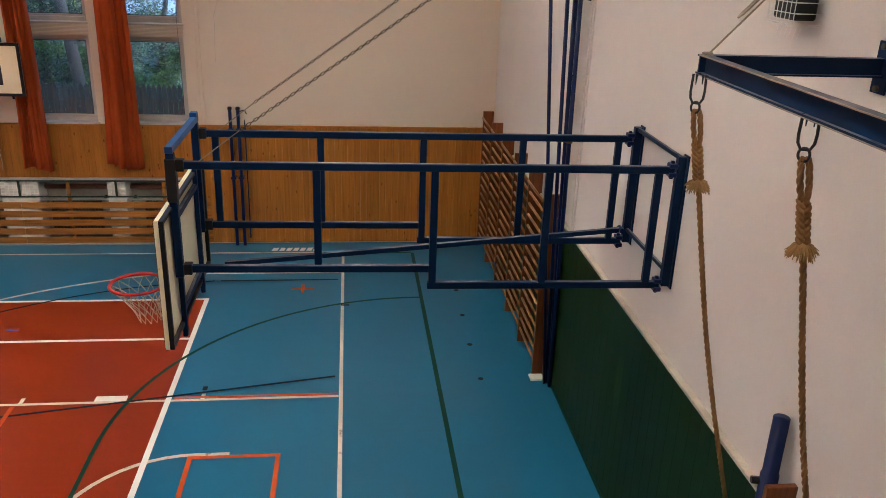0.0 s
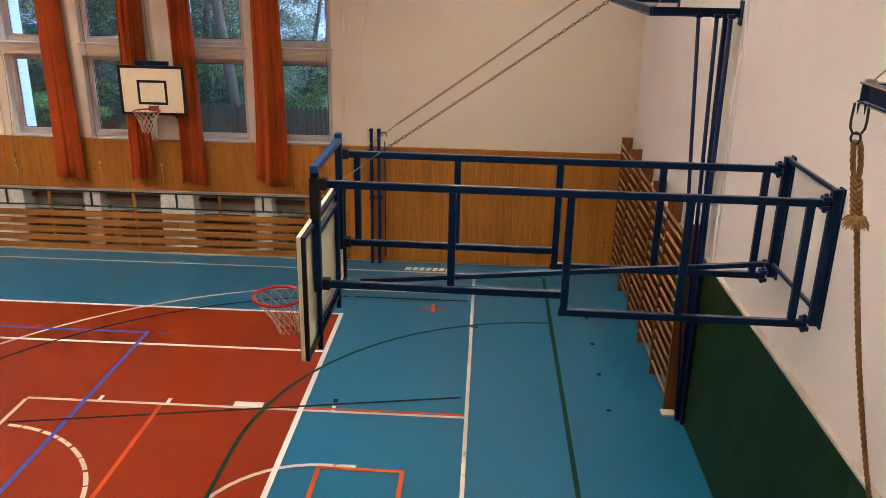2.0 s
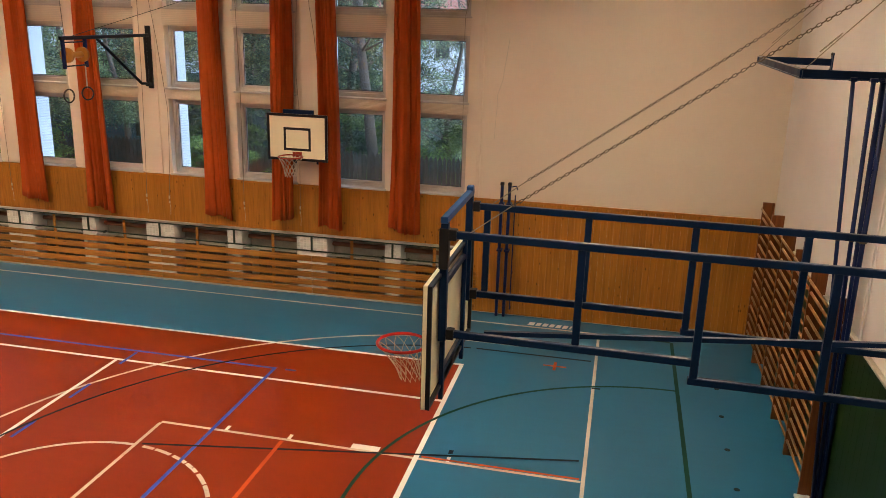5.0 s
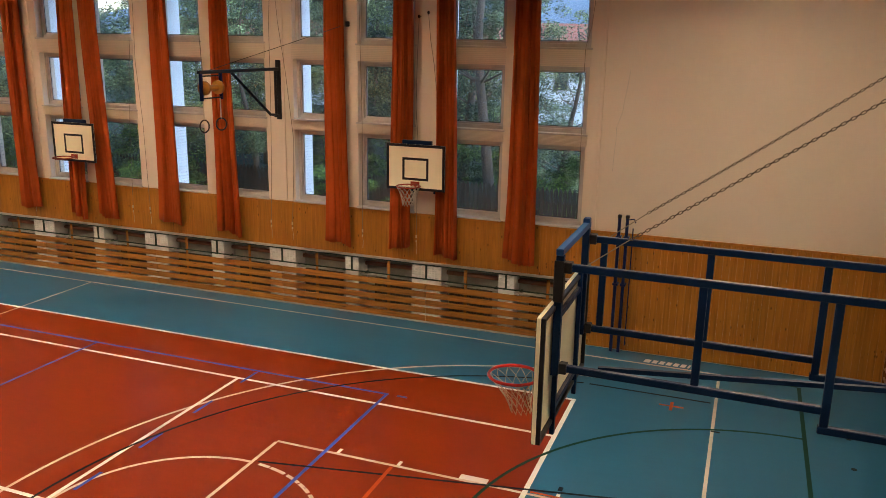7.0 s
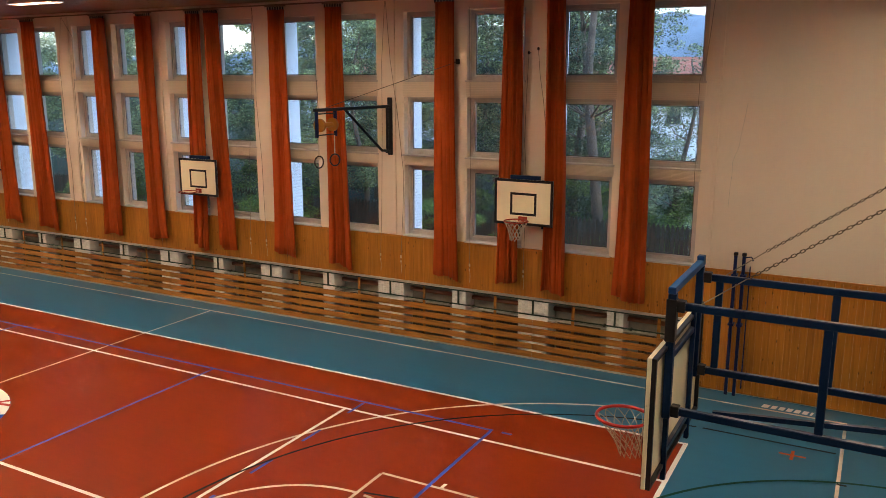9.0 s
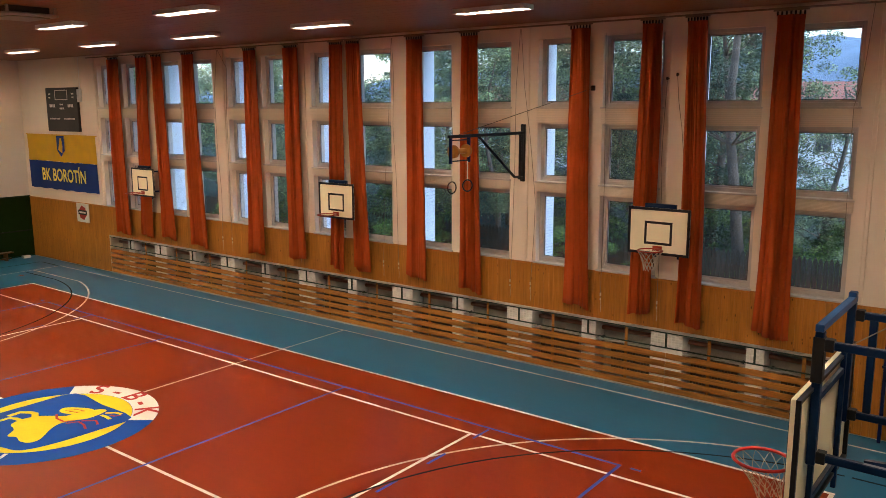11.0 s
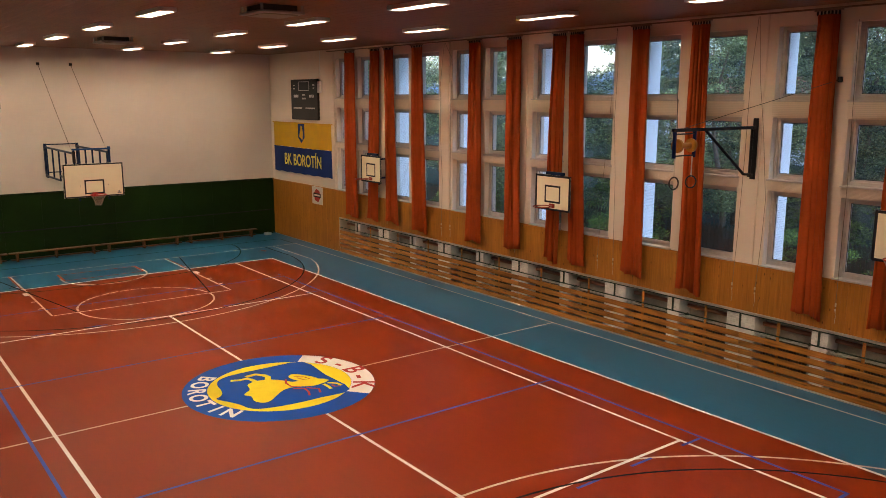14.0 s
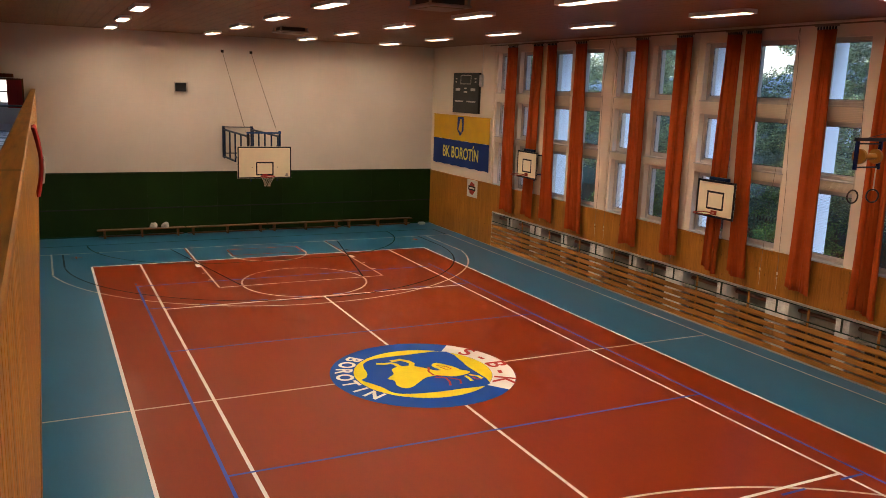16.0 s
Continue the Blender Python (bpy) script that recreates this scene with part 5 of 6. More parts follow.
for yy in (-2.52, -2.02):
    part("strap", boxes(((-0.012, yy - 0.003, 4.16), (0.012, yy + 0.003, 4.54))), CORD, t)
    bm = bmesh.new()
    tube(bm, [(0.10 * math.cos(a) * (0.25 if yy < -2.2 else 0.5), yy + 0.10 * math.cos(a) * (0.97 if yy < -2.2 else 0.87), 4.07 + 0.11 * math.sin(a)) for a in [math.tau * k / 28 for k in range(28)]], 0.014, 8, closed=True)
    part("ring", bm, RINGWOOD, t, "wooden ring", smooth=True)
part("stay_cable", tubes([[(0, -2.3, 5.05), (1.6, -0.02, 5.92)]], 0.006, 5), DARKSTEEL, t)
part("stay_cable", tubes([[(0, -2.5, 5.05), (-1.9, -0.06, 6.3)]], 0.006, 5), DARKSTEEL, t)
part("stay_anchor", boxes(((1.56, -0.05, 5.87), (1.64, 0.0, 5.97)), bevel=0.01), BLACK, t)

# ---------------- scoreboard, banner, sign ----------------
sb = thing("scoreboard", "dark wall scoreboard, switched off, with faded print", "scoreboard", "", (-13.85, Y1 - 0.005, 0.02))
part("casing", boxes(((-1.05, -0.09, 4.72), (1.05, 0.0, 6.22)), bevel=0.012), SCORE, sb)
part("side_box", boxes(((1.07, -0.10, 5.72), (1.24, 0.0, 6.15)), bevel=0.01), WHITE, sb)
part("cable", tubes([[(1.15, -0.02, 6.15), (1.15, -0.01, 7.2)]], 0.012, 6), WHITE, sb)
for a, b in (((-0.42, 5.80), (0.42, 6.14)),):
    for q in (((a[0], a[1]), (b[0], a[1] + 0.02)), ((a[0], b[1] - 0.02), (b[0], b[1])), ((a[0], a[1] + 0.02), (a[0] + 0.02, b[1] - 0.02)), ((b[0] - 0.02, a[1] + 0.02), (b[0], b[1] - 0.02))):
        part("display_edge", boxes(((q[0][0], -0.096, q[0][1]), (q[1][0], -0.09, q[1][1]))), SCORETXT, sb)
for x0, x1, z, h in ((-0.82, -0.42, 5.55, 0.10), (0.42, 0.80, 5.55, 0.10), (-0.12, 0.12, 5.62, 0.05), (-0.14, 0.16, 5.48, 0.06), (-0.85, -0.15, 5.13, 0.05), (0.12, 0.85, 5.13, 0.05), (-0.85, -0.70, 5.98, 0.05), (-0.85, -0.72, 5.86, 0.05), (0.70, 0.85, 5.98, 0.05), (0.72, 0.85, 5.86, 0.05)):
    n = max(2, int((x1 - x0) / 0.08))
    for k in range(n):
        a = x0 + (x1 - x0) * k / n
        part("print_bar", boxes(((a, -0.095, z), (a + (x1 - x0) / n * 0.7, -0.09, z + h))), SCORETXT, sb)

ban = thing("club_banner", "yellow and blue cloth club banner with lettering, hung on the wall", "banner", "", (-14.24, Y1 - 0.03, -0.06))


def cloth_strip(x0, x1, z0, z1, y, seed, nx=30, nz=6, wave=0.012):
    bm = bmesh.new()
    rows = []
    for j in range(nz + 1):
        rows.append([])
        for i in range(nx + 1):
            u, f = i / nx, j / nz
            yy = y + wave * math.sin(u * 21 + seed + f) + wave * 0.6 * math.sin(u * 8 + f * 3)
            zz = z0 + (z1 - z0) * f + (0.015 * math.sin(u * 40 + seed) if j == 0 else 0)
            rows[-1].append(bm.verts.new((x0 + (x1 - x0) * u, yy, zz)))
    for a, b in zip(rows, rows[1:]):
        for i in range(nx):
            bm.faces.new((a[i], a[i + 1], b[i + 1], b[i]))
    return bm


part("yellow_half", cloth_strip(-2.37, 2.37, 3.72, 4.66, -0.03, 2), BAN_YELLOW, ban, smooth=True)
part("blue_half", cloth_strip(-2.37, 2.37, 2.72, 3.72, -0.03, 2), BAN_BLUE, ban, smooth=True)
part("hem_rod", tubes([[(-2.42, -0.03, 4.67), (2.42, -0.03, 4.67)]], 0.015, 8), BAN_YELLOW, ban)
me = letter_mesh("BK BOROT\u00cdN", 0.54, 0.010)
me.materials.clear()
me.materials.append(BAN_TEXT)
ob = piece("lettering", me, ban, pose(0.1, -0.056, 3.22, 90, 0, 0))
ob.scale = (0.95, 1.15, 1.0)
part("shield_badge", moved(boxes(((-0.26, -0.052, 4.12), (0.26, -0.046, 4.64))), (0.05, 0, 0)), BAN_BLUE, ban)
bm = bmesh.new()
bm.faces.new([bm.verts.new((0.05 + x, -0.049, z)) for x, z in ((-0.26, 4.12), (0.0, 3.90), (0.26, 4.12))])
part("badge_point", bm, BAN_BLUE, ban)
bm = bmesh.new()
bm.faces.new([bm.verts.new((0.05 + x, -0.056, z)) for x, z in ((-0.16, 4.15), (0.1, 4.02), (0.15, 4.3), (0.08, 4.56), (-0.02, 4.55), (-0.08, 4.35))])
part("badge_figure", bm, BAN_YELLOW, ban, "plain yellow shape")

sg2 = thing("wall_sign", "small white square sign with a dark red and black round mark", "sign", "", (-13.1, Y1 - 0.03, 0))
part("panel", boxes(((-0.40, -0.02, 1.60), (0.40, 0.0, 2.26)), bevel=0.004), WHITE, sg2)
part("mark", moved(tubes([[(0, -0.024, 0), (0, -0.018, 0)]], 0.26, 6), (0, 0, 1.93)), SIGN_RED, sg2)
part("mark_band", boxes(((-0.28, -0.028, 1.86), (0.28, -0.024, 2.02))), BLACK, sg2)
part("mark_core", boxes(((-0.2, -0.031, 1.91), (0.2, -0.028, 1.97))), WHITE, sg2)

# ---------------- caged loudspeakers ----------------
def speaker(at, wire, words, size=1.0):
    t = thing("wall_speaker", words, "loudspeaker", "wall loudspeakers")
    part("cabinet", boxes(((0.02, -0.15, 5.21), (0.15, 0.11, 5.51)), bevel=0.01), BLACK, t)
    cage = part("cage", tubes([[(0.17, -0.17, 5.18), (0.17, 0.13, 5.18)]], 0.003, 4), wire, t, "wire cage")
    for k in range(7):
        y = -0.17 + 0.30 * k / 6
        part("cage_wire", tubes([[(0, y, 5.18), (0.16, y, 5.18), (0.17, y, 5.19), (0.17, y, 5.53), (0.0, y, 5.55)]], 0.003, 4), wire, cage)
    for z in (5.19, 5.25, 5.31, 5.37, 5.43, 5.49, 5.53):
        part("cage_wire", tubes([[(0, -0.17, z), (0.17, -0.17, z), (0.17, 0.13, z), (0, 0.13, z)]], 0.003, 4), wire, cage)
    t.matrix_basis = at
    t.scale = (1, size, 1)
    return t


speaker(pose(X0, -2.0, 0), BLACK, "black wall loudspeaker behind a dark wire cage", 1.45)
near_speaker = speaker(pose(X1, -2.08, 0.0, 0, 0, 180), WHITE, "black wall loudspeaker behind a white wire cage")
part("junction_box", boxes(((0, -0.29, 5.22), (0.06, -0.20, 5.40)), bevel=0.008), WHITE, near_speaker)
for k in range(6):
    part("hanging_wire", tubes([[(0.10, -0.14 + 0.05 * k, 5.18), (0.11, -0.14 + 0.05 * k, 5.14), (0.12, -0.135 + 0.05 * k, 5.11)]], 0.002, 4), WHITE, near_speaker)

# ---------------- benches and small things at the far wall ----------------
def bench(at):
    t = thing("gym_bench", "long low wooden gymnastic bench along the far wall", "bench", "gym benches", at)
    part("seat", boxes(((-0.13, -1.5, 0.27), (0.13, 1.5, 0.305)), bevel=0.008), BENCHWOOD, t)
    part("rail", boxes(((-0.04, -1.45, 0.045), (0.04, 1.45, 0.085)), bevel=0.006), BENCHWOOD, t)
    for y in (-1.25, 0.0, 1.25):
        part("leg", boxes(((-0.12, y - 0.03, 0.0), (-0.05, y + 0.03, 0.27)), ((0.05, y - 0.03, 0.0), (0.12, y + 0.03, 0.27)), ((-0.12, y - 0.03, 0.0), (0.12, y + 0.03, 0.045)), bevel=0.004), BENCHWOOD, t)
    return t


bn = bench((-16.62, -3.55, 0))
for k in range(1, 4):
    copy_thing(bn, pose(-16.62, -3.55 + 3.04 * k, 0))
for y in (-3.15, -2.75):
    b = thing("folded_cloth", "crumpled white cloth lying on the gym bench", "cloth", "cloths on the bench", (-16.62, y, 0.305))
    bm = bmesh.new()
    bmesh.ops.create_icosphere(bm, subdivisions=3, radius=0.13)
    for v in bm.verts:
        v.co *= 1 + 0.35 * noise.noise(v.co * 9 + Vector((y, 0, 0)))
        v.co.z = max(0, v.co.z * 0.9 + 0.08)
    part("cloth", bm, WHITE_CLOTH, b, smooth=True)
sl = thing("white_carton", "small white box on the floor by the far corner", "box", "", (-16.6, 7.55, 0))
part("carton", boxes(((-0.1, -0.13, 0), (0.1, 0.13, 0.09)), bevel=0.008), WHITE, sl)

# pull cords for the windows, hung on the panelled wall
CORDS = (  # from the toggle up to the ceiling: x, z
    ((4.67, 1.72), (4.72, 2.86), (4.76, 4.50), (4.77, 5.94), (4.86, 7.14)),
    ((5.19, 1.72), (5.26, 2.90), (5.28, 3.60), (5.13, 4.95), (4.98, 5.95), (4.88, 7.14)),
    ((1.46, 1.72), (1.43, 3.73), (1.34, 5.11), (1.38, 6.28), (1.33, 7.14)),
    ((0.97, 1.72), (1.06, 3.70), (1.20, 5.20), (1.32, 7.14)),
    ((-5.31, 1.72), (-5.26, 3.11), (-5.35, 4.46), (-5.37, 5.90), (-5.17, 7.14)),
    ((-4.88, 1.72), (-4.87, 3.60), (-4.86, 5.35), (-4.77, 6.64), (-5.14, 7.14)),
    ((6.85, 1.72), (6.86, 4.00), (6.80, 6.95)), ((-2.0, 1.72), (-1.99, 4.0), (-1.94, 6.95)),
    ((-8.3, 1.72), (-8.29, 4.0), (-8.24, 6.95)), ((8.05, 1.72), (8.07, 3.71), (8.02, 4.40), (8.04, 5.30), (8.07, 6.03)),
)
for path in CORDS:
    x = path[0][0]
    cd = thing("pull_cord", "thin grey pull cord with a wooden toggle on the window wall", "cord", "window pull cords", (x, Y1 - 0.06, 0))
    part("cord", tubes([[(px - x, 0, pz) for px, pz in path]], 0.005, 5), STRING, cd)
    part("toggle", tubes([[(0, 0, 1.78), (0, 0, 1.84)]], 0.016, 8), CORD, cd)
    part("toggle", tubes([[(0, 0, 1.69), (0, 0, 1.73)]], 0.014, 8), CORD, cd)
    part("loose_end", tubes([[(0, 0, 1.72), (0.015, 0, 1.58), (0.005, 0, 1.44)]], 0.004, 5), CORD, cd)
cd = thing("loose_cable", "thin dark cable hanging down beside the last window", "cable", "", (11.3, Y1 - 0.045, 0))
part("wire", tubes([[(0.14, 0, 7.2), (0.08, 0, 6.37), (0.04, 0, 5.94), (-0.05, 0, 5.55), (-0.05, 0, 5.07), (-0.04, 0, 4.26), (-0.03, 0, 3.3)]], 0.005, 5), STRING, cd)
part("crack", tubes([[(12.06, Y1 - 0.001, 5.2), (12.02, Y1 - 0.001, 4.87), (11.99, Y1 - 0.001, 4.68), (11.97, Y1 - 0.001, 4.47), (11.88, Y1 - 0.001, 4.18), (11.885, Y1 - 0.001, 3.95), (11.87, Y1 - 0.001, 3.75), (11.86, Y1 - 0.001, 3.40)]], 0.003, 4), NICHE, wall_north, "hairline crack in the plaster")

for x, z in ((8.07, 6.07), (8.26, 6.14)):
    pu = thing("cord_pulley", "small dark pulley fixed on the window wall", "pulley", "cord pulleys", (x, Y1 - 0.002, z))
    part("wheel", tubes([[(-0.012, -0.06, 0), (0.012, -0.06, 0)]], 0.032, 12), BLACK, pu)
    if x > 8.2:
        part("cord", tubes([[(0, -0.06, 0), (0.05, -0.06, -0.5), (0.13, -0.06, -0.97), (0.2, -0.06, -1.6)]], 0.005, 5), STRING, pu)
    part("fork", boxes(((-0.02, -0.065, -0.008), (-0.014, 0, 0.008)), ((0.014, -0.065, -0.008), (0.02, 0, 0.008))), DARKSTEEL, pu)

# ---------------- parapet of the gallery ----------------
par = structure(new("gallery_parapet"), "varnished pine parapet of the spectator gallery", "parapet")
PY = -6.735
part("core", boxes(((X0, PY - 0.10, GAL_Z - 0.25), (X1, PY - 0.022, 5.10))), CAP, par)
part("cap_rail", boxes(((X0, PY - 0.13, 5.10), (X1, PY + 0.012, 5.145)), bevel=0.008), CAP, par, "broad pine cap rail")
part("bottom_strip", boxes(((X0, PY - 0.022, GAL_Z - 0.27), (X1, PY + 0.006, GAL_Z - 0.2))), CAP, par)
scarf = thing("hanging_scarf", "red and white cloth hung over the gallery parapet", "cloth", "", (5.2, PY, 0))
bm = bmesh.new()
rows = []
for j in range(13):
    f = j / 12
    rows.append([bm.verts.new((0.7 * (u / 16 - 0.5) * (1 - 0.3 * f), 0.015 + 0.075 * math.sin(math.pi * (0.1 + 0.75 * f)) + 0.015 * math.sin(u * 1.3 + f * 2), 5.11 - 0.66 * f)) for u in range(17)])
for a, b in zip(rows, rows[1:]):
    for i in range(16):
        bm.faces.new((a[i], a[i + 1], b[i + 1], b[i]))
sc = part("cloth", bm, RED_CLOTH, scarf, smooth=True)
sc.modifiers.new("thickness", "SOLIDIFY").thickness = 0.01
bm = bmesh.new()
rows = []
for j in range(5):
    f = 0.45 + 0.35 * j / 4
    rows.append([bm.verts.new((0.7 * (u / 16 - 0.5) * (1 - 0.3 * f), 0.030 + 0.075 * math.sin(math.pi * (0.1 + 0.75 * f)) + 0.015 * math.sin(u * 1.3 + f * 2), 5.11 - 0.66 * f)) for u in range(17)])
for a, b in zip(rows, rows[1:]):
    for i in range(16):
        bm.faces.new((a[i], a[i + 1], b[i + 1], b[i]))
part("white_stripe", bm, WHITE_CLOTH, scarf, smooth=True)
rc = thing("red_curtain", "red curtain beside the side room window", "curtain", "", (rx - 3.9, -7.35, 0))
part("cloth", cloth_strip(-0.01, 0.01, GAL_Z + 0.6, 5.9, 0, 1, 2, 2), RED_CLOTH, rc)
part("panel", boxes(((-0.04, -0.35, GAL_Z + 0.6), (0.0, 0.35, 5.9))), RED_CLOTH, rc)
tb = thing("dark_table", "dark table with pale things in the side room", "table", "", (rx - 2.5, -7.7, GAL_Z))
part("top", boxes(((-0.4, -0.8, 0.70), (0.4, 0.8, 0.75)), bevel=0.01), DARKGREY, tb)
for x in (-0.35, 0.35):
    for y in (-0.72, 0.72):
        part("leg", boxes(((x - 0.025, y - 0.025, 0), (x + 0.025, y + 0.025, 0.70))), DARKGREY, tb)


# ---------------- outside ----------------
structure(link("ground", boxes(((-400, Y1 + 0.5, -0.45), (400, 900, -0.3))), GRASS), "green ground outside the hall", "ground")

# wooded hill; its haze is only in the material colour
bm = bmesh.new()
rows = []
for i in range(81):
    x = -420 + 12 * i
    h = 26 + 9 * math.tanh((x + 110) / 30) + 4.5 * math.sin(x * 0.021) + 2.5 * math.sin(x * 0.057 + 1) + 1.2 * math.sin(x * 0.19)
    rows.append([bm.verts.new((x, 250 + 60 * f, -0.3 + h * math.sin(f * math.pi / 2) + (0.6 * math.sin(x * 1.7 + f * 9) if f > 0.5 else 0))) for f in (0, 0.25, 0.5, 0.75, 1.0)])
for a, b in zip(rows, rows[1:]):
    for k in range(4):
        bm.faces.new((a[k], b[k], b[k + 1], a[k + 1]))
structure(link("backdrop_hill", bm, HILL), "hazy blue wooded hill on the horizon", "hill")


def crown_mesh(name, material, seed, n, rx_, rz_, size, lumps=14, narrow=False, pruned=0.0):
    """Many small leaf blades gathered in uneven clumps, with gaps."""
    rnd = random.Random(seed)
    cs = []
    for _ in range(lumps * 4):
        a, f = rnd.uniform(0, math.tau), rnd.uniform(-1, 1)
        r = rx_ * (math.sqrt(max(0, 1 - f * f)) if not narrow else (1 - (f + 1) / 2) * 0.9 + 0.1) * rnd.uniform(0.35, 1.0) ** 0.6
        cs.append((r * math.cos(a), r * math.sin(a), rz_ * f, rnd.uniform(0.5, 1.2) * rx_ * 0.19))
    vs, fs = [], []
    for _ in range(n):
        cx, cy, cz, cr = cs[rnd.randrange(lumps * 4)]
        d = Vector((rnd.gauss(0, 1), rnd.gauss(0, 1), rnd.gauss(0.35, 0.7)))
        d = d.normalized() * cr * (rnd.random() ** 0.3)
        d.z *= 0.7
        p = Vector((cx, cy, cz)) + d
        if abs(p.x) < pruned and p.y < 0.3 and rnd.random() < 0.93:
            continue
        u = Vector((rnd.gauss(0, 1), rnd.gauss(0, 1), rnd.gauss(-0.3, 0.5))).normalized()
        w = (u.cross(d + Vector((rnd.gauss(0, 0.3), rnd.gauss(0, 0.3), 0.4))) * 1.0).normalized()
        s = size * rnd.uniform(0.6, 1.4)
        b = len(vs)
        vs += [p - u * s, p + w * s * 0.5, p + u * s, p - w * s * 0.5]
        fs.append((b, b + 1, b + 2, b + 3))
    me = bpy.data.meshes.new(name)
    me.from_pydata([tuple(v) for v in vs], [], fs)
    me.materials.append(material)
    return me


def trunk_bm(h, r, seed, limbs=9, bare=0.35):
    rnd = random.Random(seed)
    bm = bmesh.new()
    pts = [(0.22 * math.sin(k * 0.9 + seed), 0.12 * math.sin(k * 0.9 + 2 * seed), h * k / 8) for k in range(9)]
    tube(bm, pts, [r * (1 - 0.8 * k / 8) for k in range(9)], 10)
    for _ in range(limbs):
        f = rnd.uniform(bare, 0.9)
        k = int(f * 8)
        a = rnd.uniform(0, math.tau)
        l = rnd.uniform(0.8, 2.2) * (1.1 - f * 0.6)
        p = Vector(pts[k])
        q = p + Vector((math.cos(a) * l * 0.6, math.sin(a) * l * 0.6, l * 0.3))
        e = p + Vector((math.cos(a + 0.3) * l, math.sin(a + 0.3) * l, l * 0.75))
        tube(bm, [p, q, e], [r * 0.2, r * 0.12, r * 0.04], 6)
    return bm


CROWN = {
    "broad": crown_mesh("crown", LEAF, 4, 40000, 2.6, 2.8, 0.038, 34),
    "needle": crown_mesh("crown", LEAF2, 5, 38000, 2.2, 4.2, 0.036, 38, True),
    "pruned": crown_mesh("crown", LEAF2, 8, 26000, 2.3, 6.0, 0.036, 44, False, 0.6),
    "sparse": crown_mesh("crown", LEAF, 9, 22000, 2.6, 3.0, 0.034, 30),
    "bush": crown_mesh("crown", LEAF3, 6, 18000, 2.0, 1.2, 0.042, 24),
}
TREES = (  # kind, x, y, height of trunk, crown height, scale
    ("pruned", 6.35, 17.5, 12.5, 6.8, 1.0), ("sparse", 8.8, 19.0, 6.4, 5.6, 1.15), ("sparse", 7.6, 23.5, 3.4, 2.6, 0.8), ("needle", 4.5, 21.5, 10.0, 5.6, 1.35), ("needle", 0.6, 19.0, 10.0, 6.8, 1.2),
    ("broad", -1.6, 16.5, 7.5, 5.2, 1.1), ("broad", -4.8, 18.5, 8.0, 5.6, 1.3), ("broad", -8.5, 16.0, 6.0, 3.6, 1.1), ("broad", -11.0, 20.0, 6.0, 3.2, 1.0),
    ("broad", -14.5, 17.5, 8.0, 5.4, 1.3), ("broad", -18.5, 19.5, 8.0, 5.6, 1.4), ("broad", -23.0, 17.0, 7.0, 5.0, 1.3), ("broad", -28.5, 20.0, 8.0, 5.6, 1.5),
    ("broad", -35.0, 23.0, 8.0, 5.4, 1.6), ("broad", 1.8, 26.0, 11.0, 6.5, 1.8), ("needle", 3.2, 28.0, 13.0, 8.0, 1.7), ("broad", -1.0, 25.0, 12.0, 7.5, 1.7), ("needle", -2.2, 33.0, 13.0, 9.0, 1.9), ("broad", -5.5, 36.0, 13.0, 8.0, 2.0), ("needle", -13.0, 36.0, 13.0, 9.0, 1.9), ("broad", -13.0, 32.0, 11.0, 7.0, 1.8), ("broad", -26.0, 30.0, 9.0, 5.2, 1.6), ("sparse", 12.0, 17.0, 7.0, 6.4, 1.1), ("broad", -22.5, 27.0, 9.0, 6.0, 1.5), ("broad", -42.0, 30.0, 9.0, 6.4, 1.9), ("broad", -8.0, 27.0, 9.0, 6.4, 1.6),
)
for i, (kind, x, y, h, ch, s) in enumerate(TREES):
    words = {"needle": "tall dark conifer outside the hall", "pruned": "tall conifer with a pale bare trunk outside the hall", "broad": "leafy green tree outside the hall windows", "sparse": "thinly leaved young tree outside the hall windows"}[kind]
    t = thing("tree", words, "tree", "trees outside", (x, y, -0.3))
    part("trunk", trunk_bm(h, (0.20 if kind == "pruned" else 0.2) if kind in ("needle", "pruned") else 0.13, i + 1, 14 if kind == "pruned" else 9), BARK, t, smooth=True)
    cr = piece("crown", CROWN[kind], t, pose(0, 0, ch, 0, 0, 0 if kind == "pruned" else 47 * i))
    cr.scale = (s, s, s * 0.95)
for i, (x, y, s) in enumerate(((9.6, 18.6, 1.0), (8.0, 17.6, 0.75), (5.2, 19.5, 1.0), (2.4, 15.0, 0.9), (-0.4, 21.0, 1.2), (-3.5, 14.5, 0.9), (-7.0, 19.0, 1.2), (-12.5, 15.0, 1.0), (-16.0, 21.0, 1.3), (-21.0, 15.5, 1.1), (-27.0, 17.0, 1.2), (12.5, 20.0, 1.1))):
    t = thing("bush", "bright green bush outside the hall windows", "bush", "bushes outside", (x, y, -0.3))
    part("stem", tubes([[(0, 0, 0), (0.1, 0, 0.6)], [(0, 0, 0.1), (-0.4, 0.2, 0.9)], [(0, 0, 0.1), (0.4, -0.2, 0.9)]], 0.03, 6), BARK, t)
    cr = piece("crown", CROWN["bush"], t, pose(0, 0, 1.2 * s, 0, 0, 61 * i))
    cr.scale = (s, s, s)

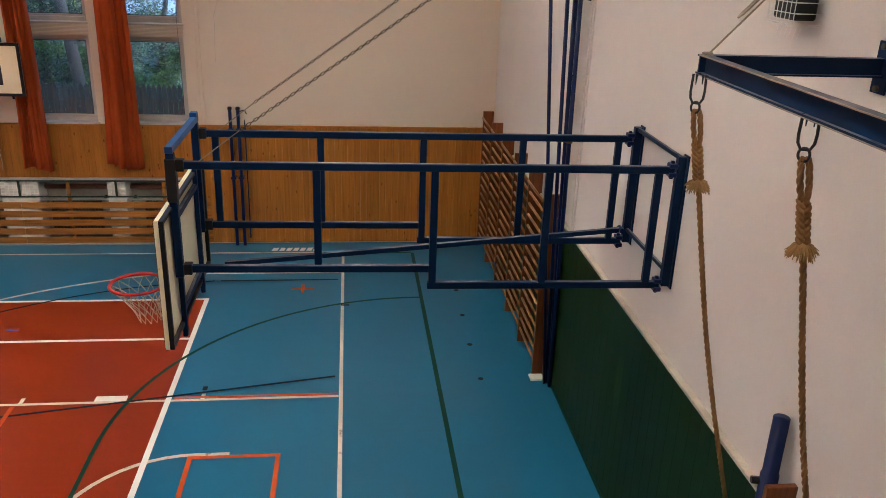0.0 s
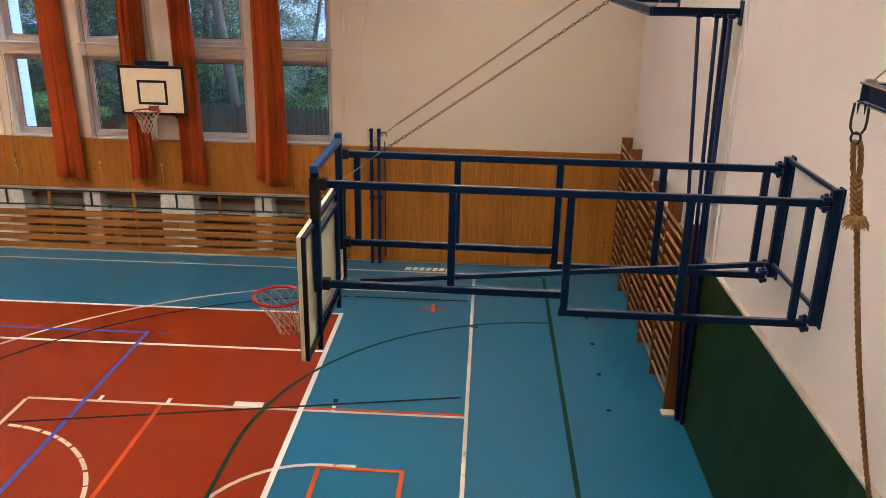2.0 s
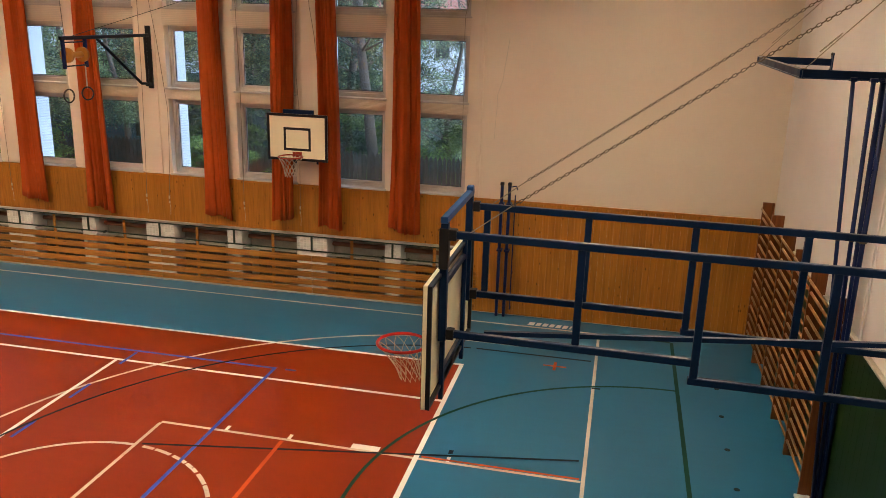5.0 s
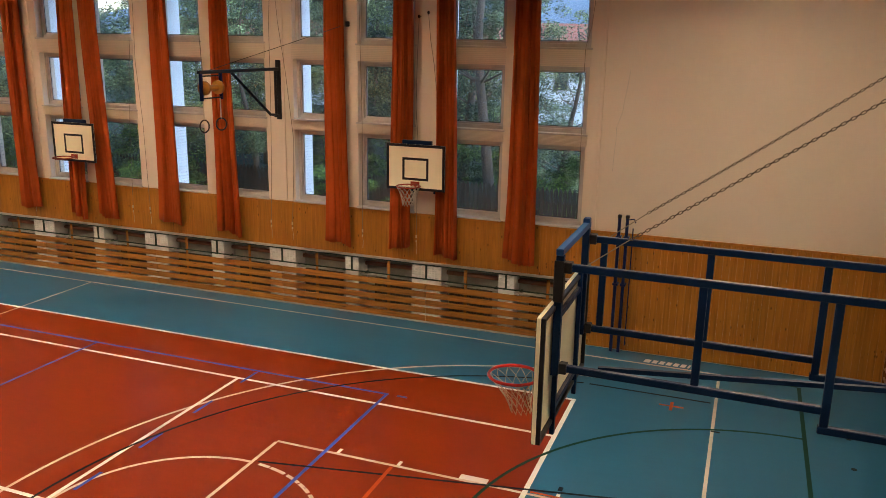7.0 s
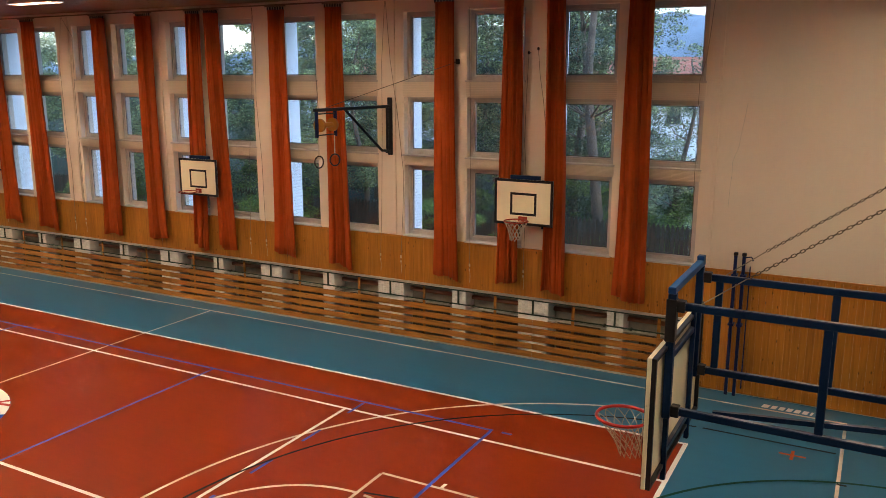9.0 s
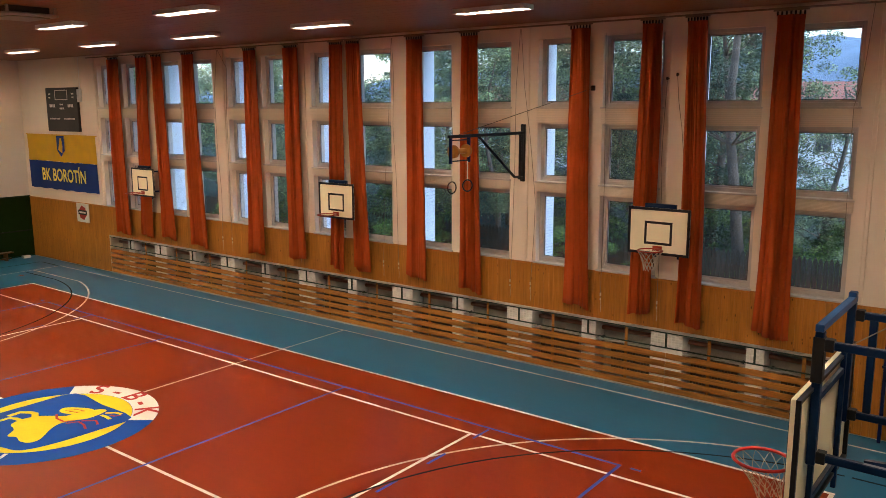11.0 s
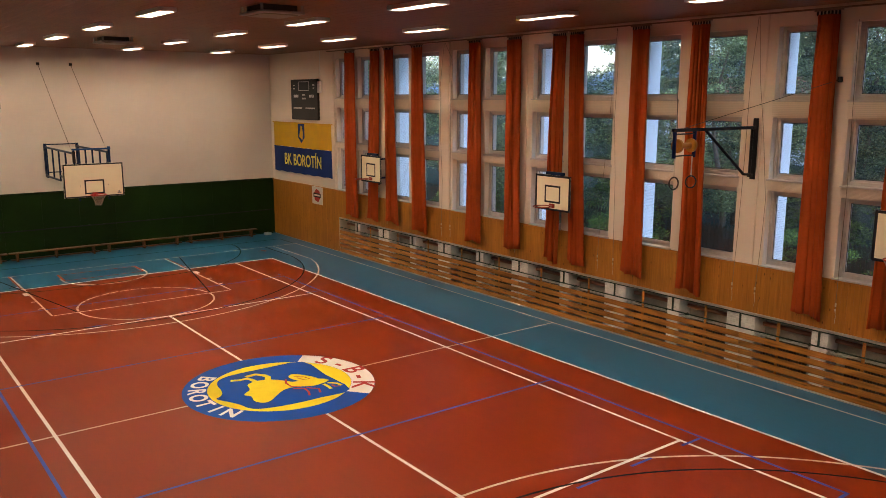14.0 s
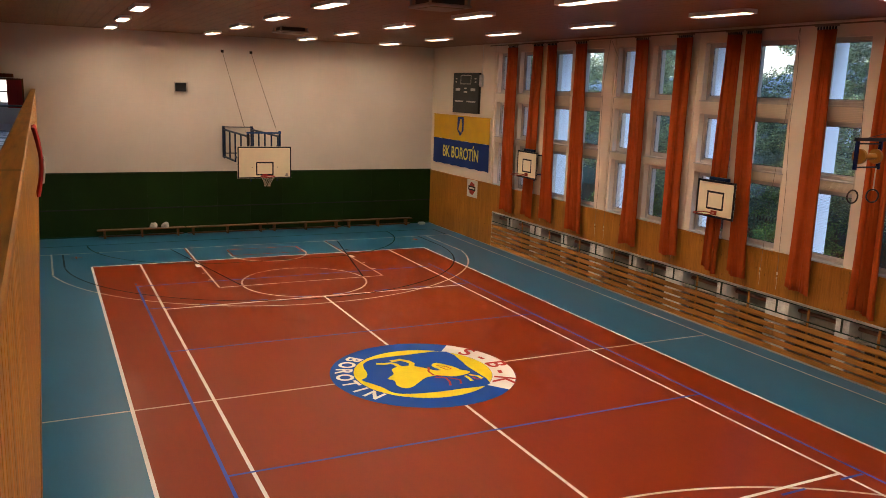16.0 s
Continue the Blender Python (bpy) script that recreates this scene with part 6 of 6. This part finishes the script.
# board fence
fence = thing("garden_fence", "dark weathered board fence among the trees", "fence", "", (0, 16.2, -0.42))
fb_mesh = bpy.data.meshes.new("fence_board")
bm = bmesh.new()
outline = ((0, 0), (0.12, 0), (0.12, 1.84), (0.06, 1.98), (0, 1.84))
front, back = [bm.verts.new((x, 0, z)) for x, z in outline], [bm.verts.new((x, 0.022, z)) for x, z in outline]
bm.faces.new(front)
bm.faces.new(back[::-1])
for k in range(5):
    bm.faces.new((front[k - 1], front[k], back[k], back[k - 1]))
bmesh.ops.recalc_face_normals(bm, faces=bm.faces[:])
bm.to_mesh(fb_mesh)
bm.free()
fb_mesh.materials.append(FENCEWOOD)
for k in range(290):
    piece("fence_board", fb_mesh, fence, pose(12.5 - k * 0.136, 0, 0.04 * ((k * 7) % 3) / 3))
for z in (0.35, 1.5):
    part("fence_rail", boxes(((-24.5, 0.022, z), (12.7, 0.07, z + 0.08))), FENCEWOOD, fence)


def house(at, w, d, h, ridge, turn):
    t = thing("house", "white rendered house with a red tiled roof behind the trees", "house", "", at)
    t.rotation_euler.z = radians(turn)
    part("wall", boxes(((-w / 2, 0, 0), (w / 2, d, h))), HOUSEWALL, t)
    bm = bmesh.new()
    o = 0.5
    v = [bm.verts.new(p) for p in ((-w / 2 - o, -o, h - 0.2), (w / 2 + o, -o, h - 0.2), (w / 2 + o, d / 2, h + ridge), (-w / 2 - o, d / 2, h + ridge), (-w / 2 - o, d + o, h - 0.2), (w / 2 + o, d + o, h - 0.2))]
    for q in ((0, 1, 2, 3), (3, 2, 5, 4), (0, 3, 4), (1, 5, 2), (0, 4, 5, 1)):
        bm.faces.new([v[i] for i in q])
    part("roof", bm, ROOFTILE, t)
    for x in (-w * 0.3, 0, w * 0.3):
        wn_ = part("window", boxes(((x - 0.6, -0.05, h * 0.45), (x + 0.6, 0.02, h * 0.45 + 1.4))), FRAME, t)
        part("pane", boxes(((x - 0.5, -0.06, h * 0.45 + 0.1), (x + 0.5, -0.045, h * 0.45 + 1.3))), DARKGREY, wn_)
    return t


house((1.4, 50, -0.3), 9, 8, 6.1, 1.3, 38)
house((-30, 60, -0.3), 14, 9, 5.0, 2.8, 20)

# ---------------- boarded dado of the window wall, and parapet boards ----------------
dn = structure(new("dado_north"), "varnished pine boarding along the window wall", "wall panelling")
part("top_strip", boxes(((X0, Y1 - 0.035, PANEL_TOP - 0.03), (X1, Y1 - 0.002, PANEL_TOP + 0.008)), bevel=0.004), PANEL, dn)
BW = 0.1185
half_mesh, full_mesh = bpy.data.meshes.new("board"), bpy.data.meshes.new("board")
for me, z0 in ((half_mesh, NICHE_TOP + 0.05), (full_mesh, 0.02)):
    bm = boxes(((0.0006, -0.02, z0), (BW - 0.0006, -0.001, PANEL_TOP - 0.031)), bevel=0.002)
    bm.to_mesh(me)
    bm.free()
    me.materials.append(PANEL)
far_bm = bmesh.new()
x = X1 - BW
while x > X0 - 0.01:
    inside = NICHE_X0 - BW < x < NICHE_X1
    if x > -14:
        piece("board", half_mesh if inside else full_mesh, dn, pose(x, Y1, 0))
    else:
        z0 = NICHE_TOP + 0.05 if inside else 0.02
        box(far_bm, (max(x, X0) + 0.0015, Y1 - 0.02, z0), (x + BW - 0.0015, Y1 - 0.001, PANEL_TOP - 0.031))
    x -= BW
tagged(part("far_boards", far_bm, PANEL, dn), kind="stuff")

pb_mesh = bpy.data.meshes.new("board")
bm = boxes(((0.002, -0.022, GAL_Z - 0.2), (0.108, 0.0, 5.10)), bevel=0.006)
bm.to_mesh(pb_mesh)
bm.free()
pb_mesh.materials.append(PARAPET)
k = 0
x = 16.7
while x > X0:
    piece("board", pb_mesh, par, pose(x, PY, 0))
    x -= 0.112
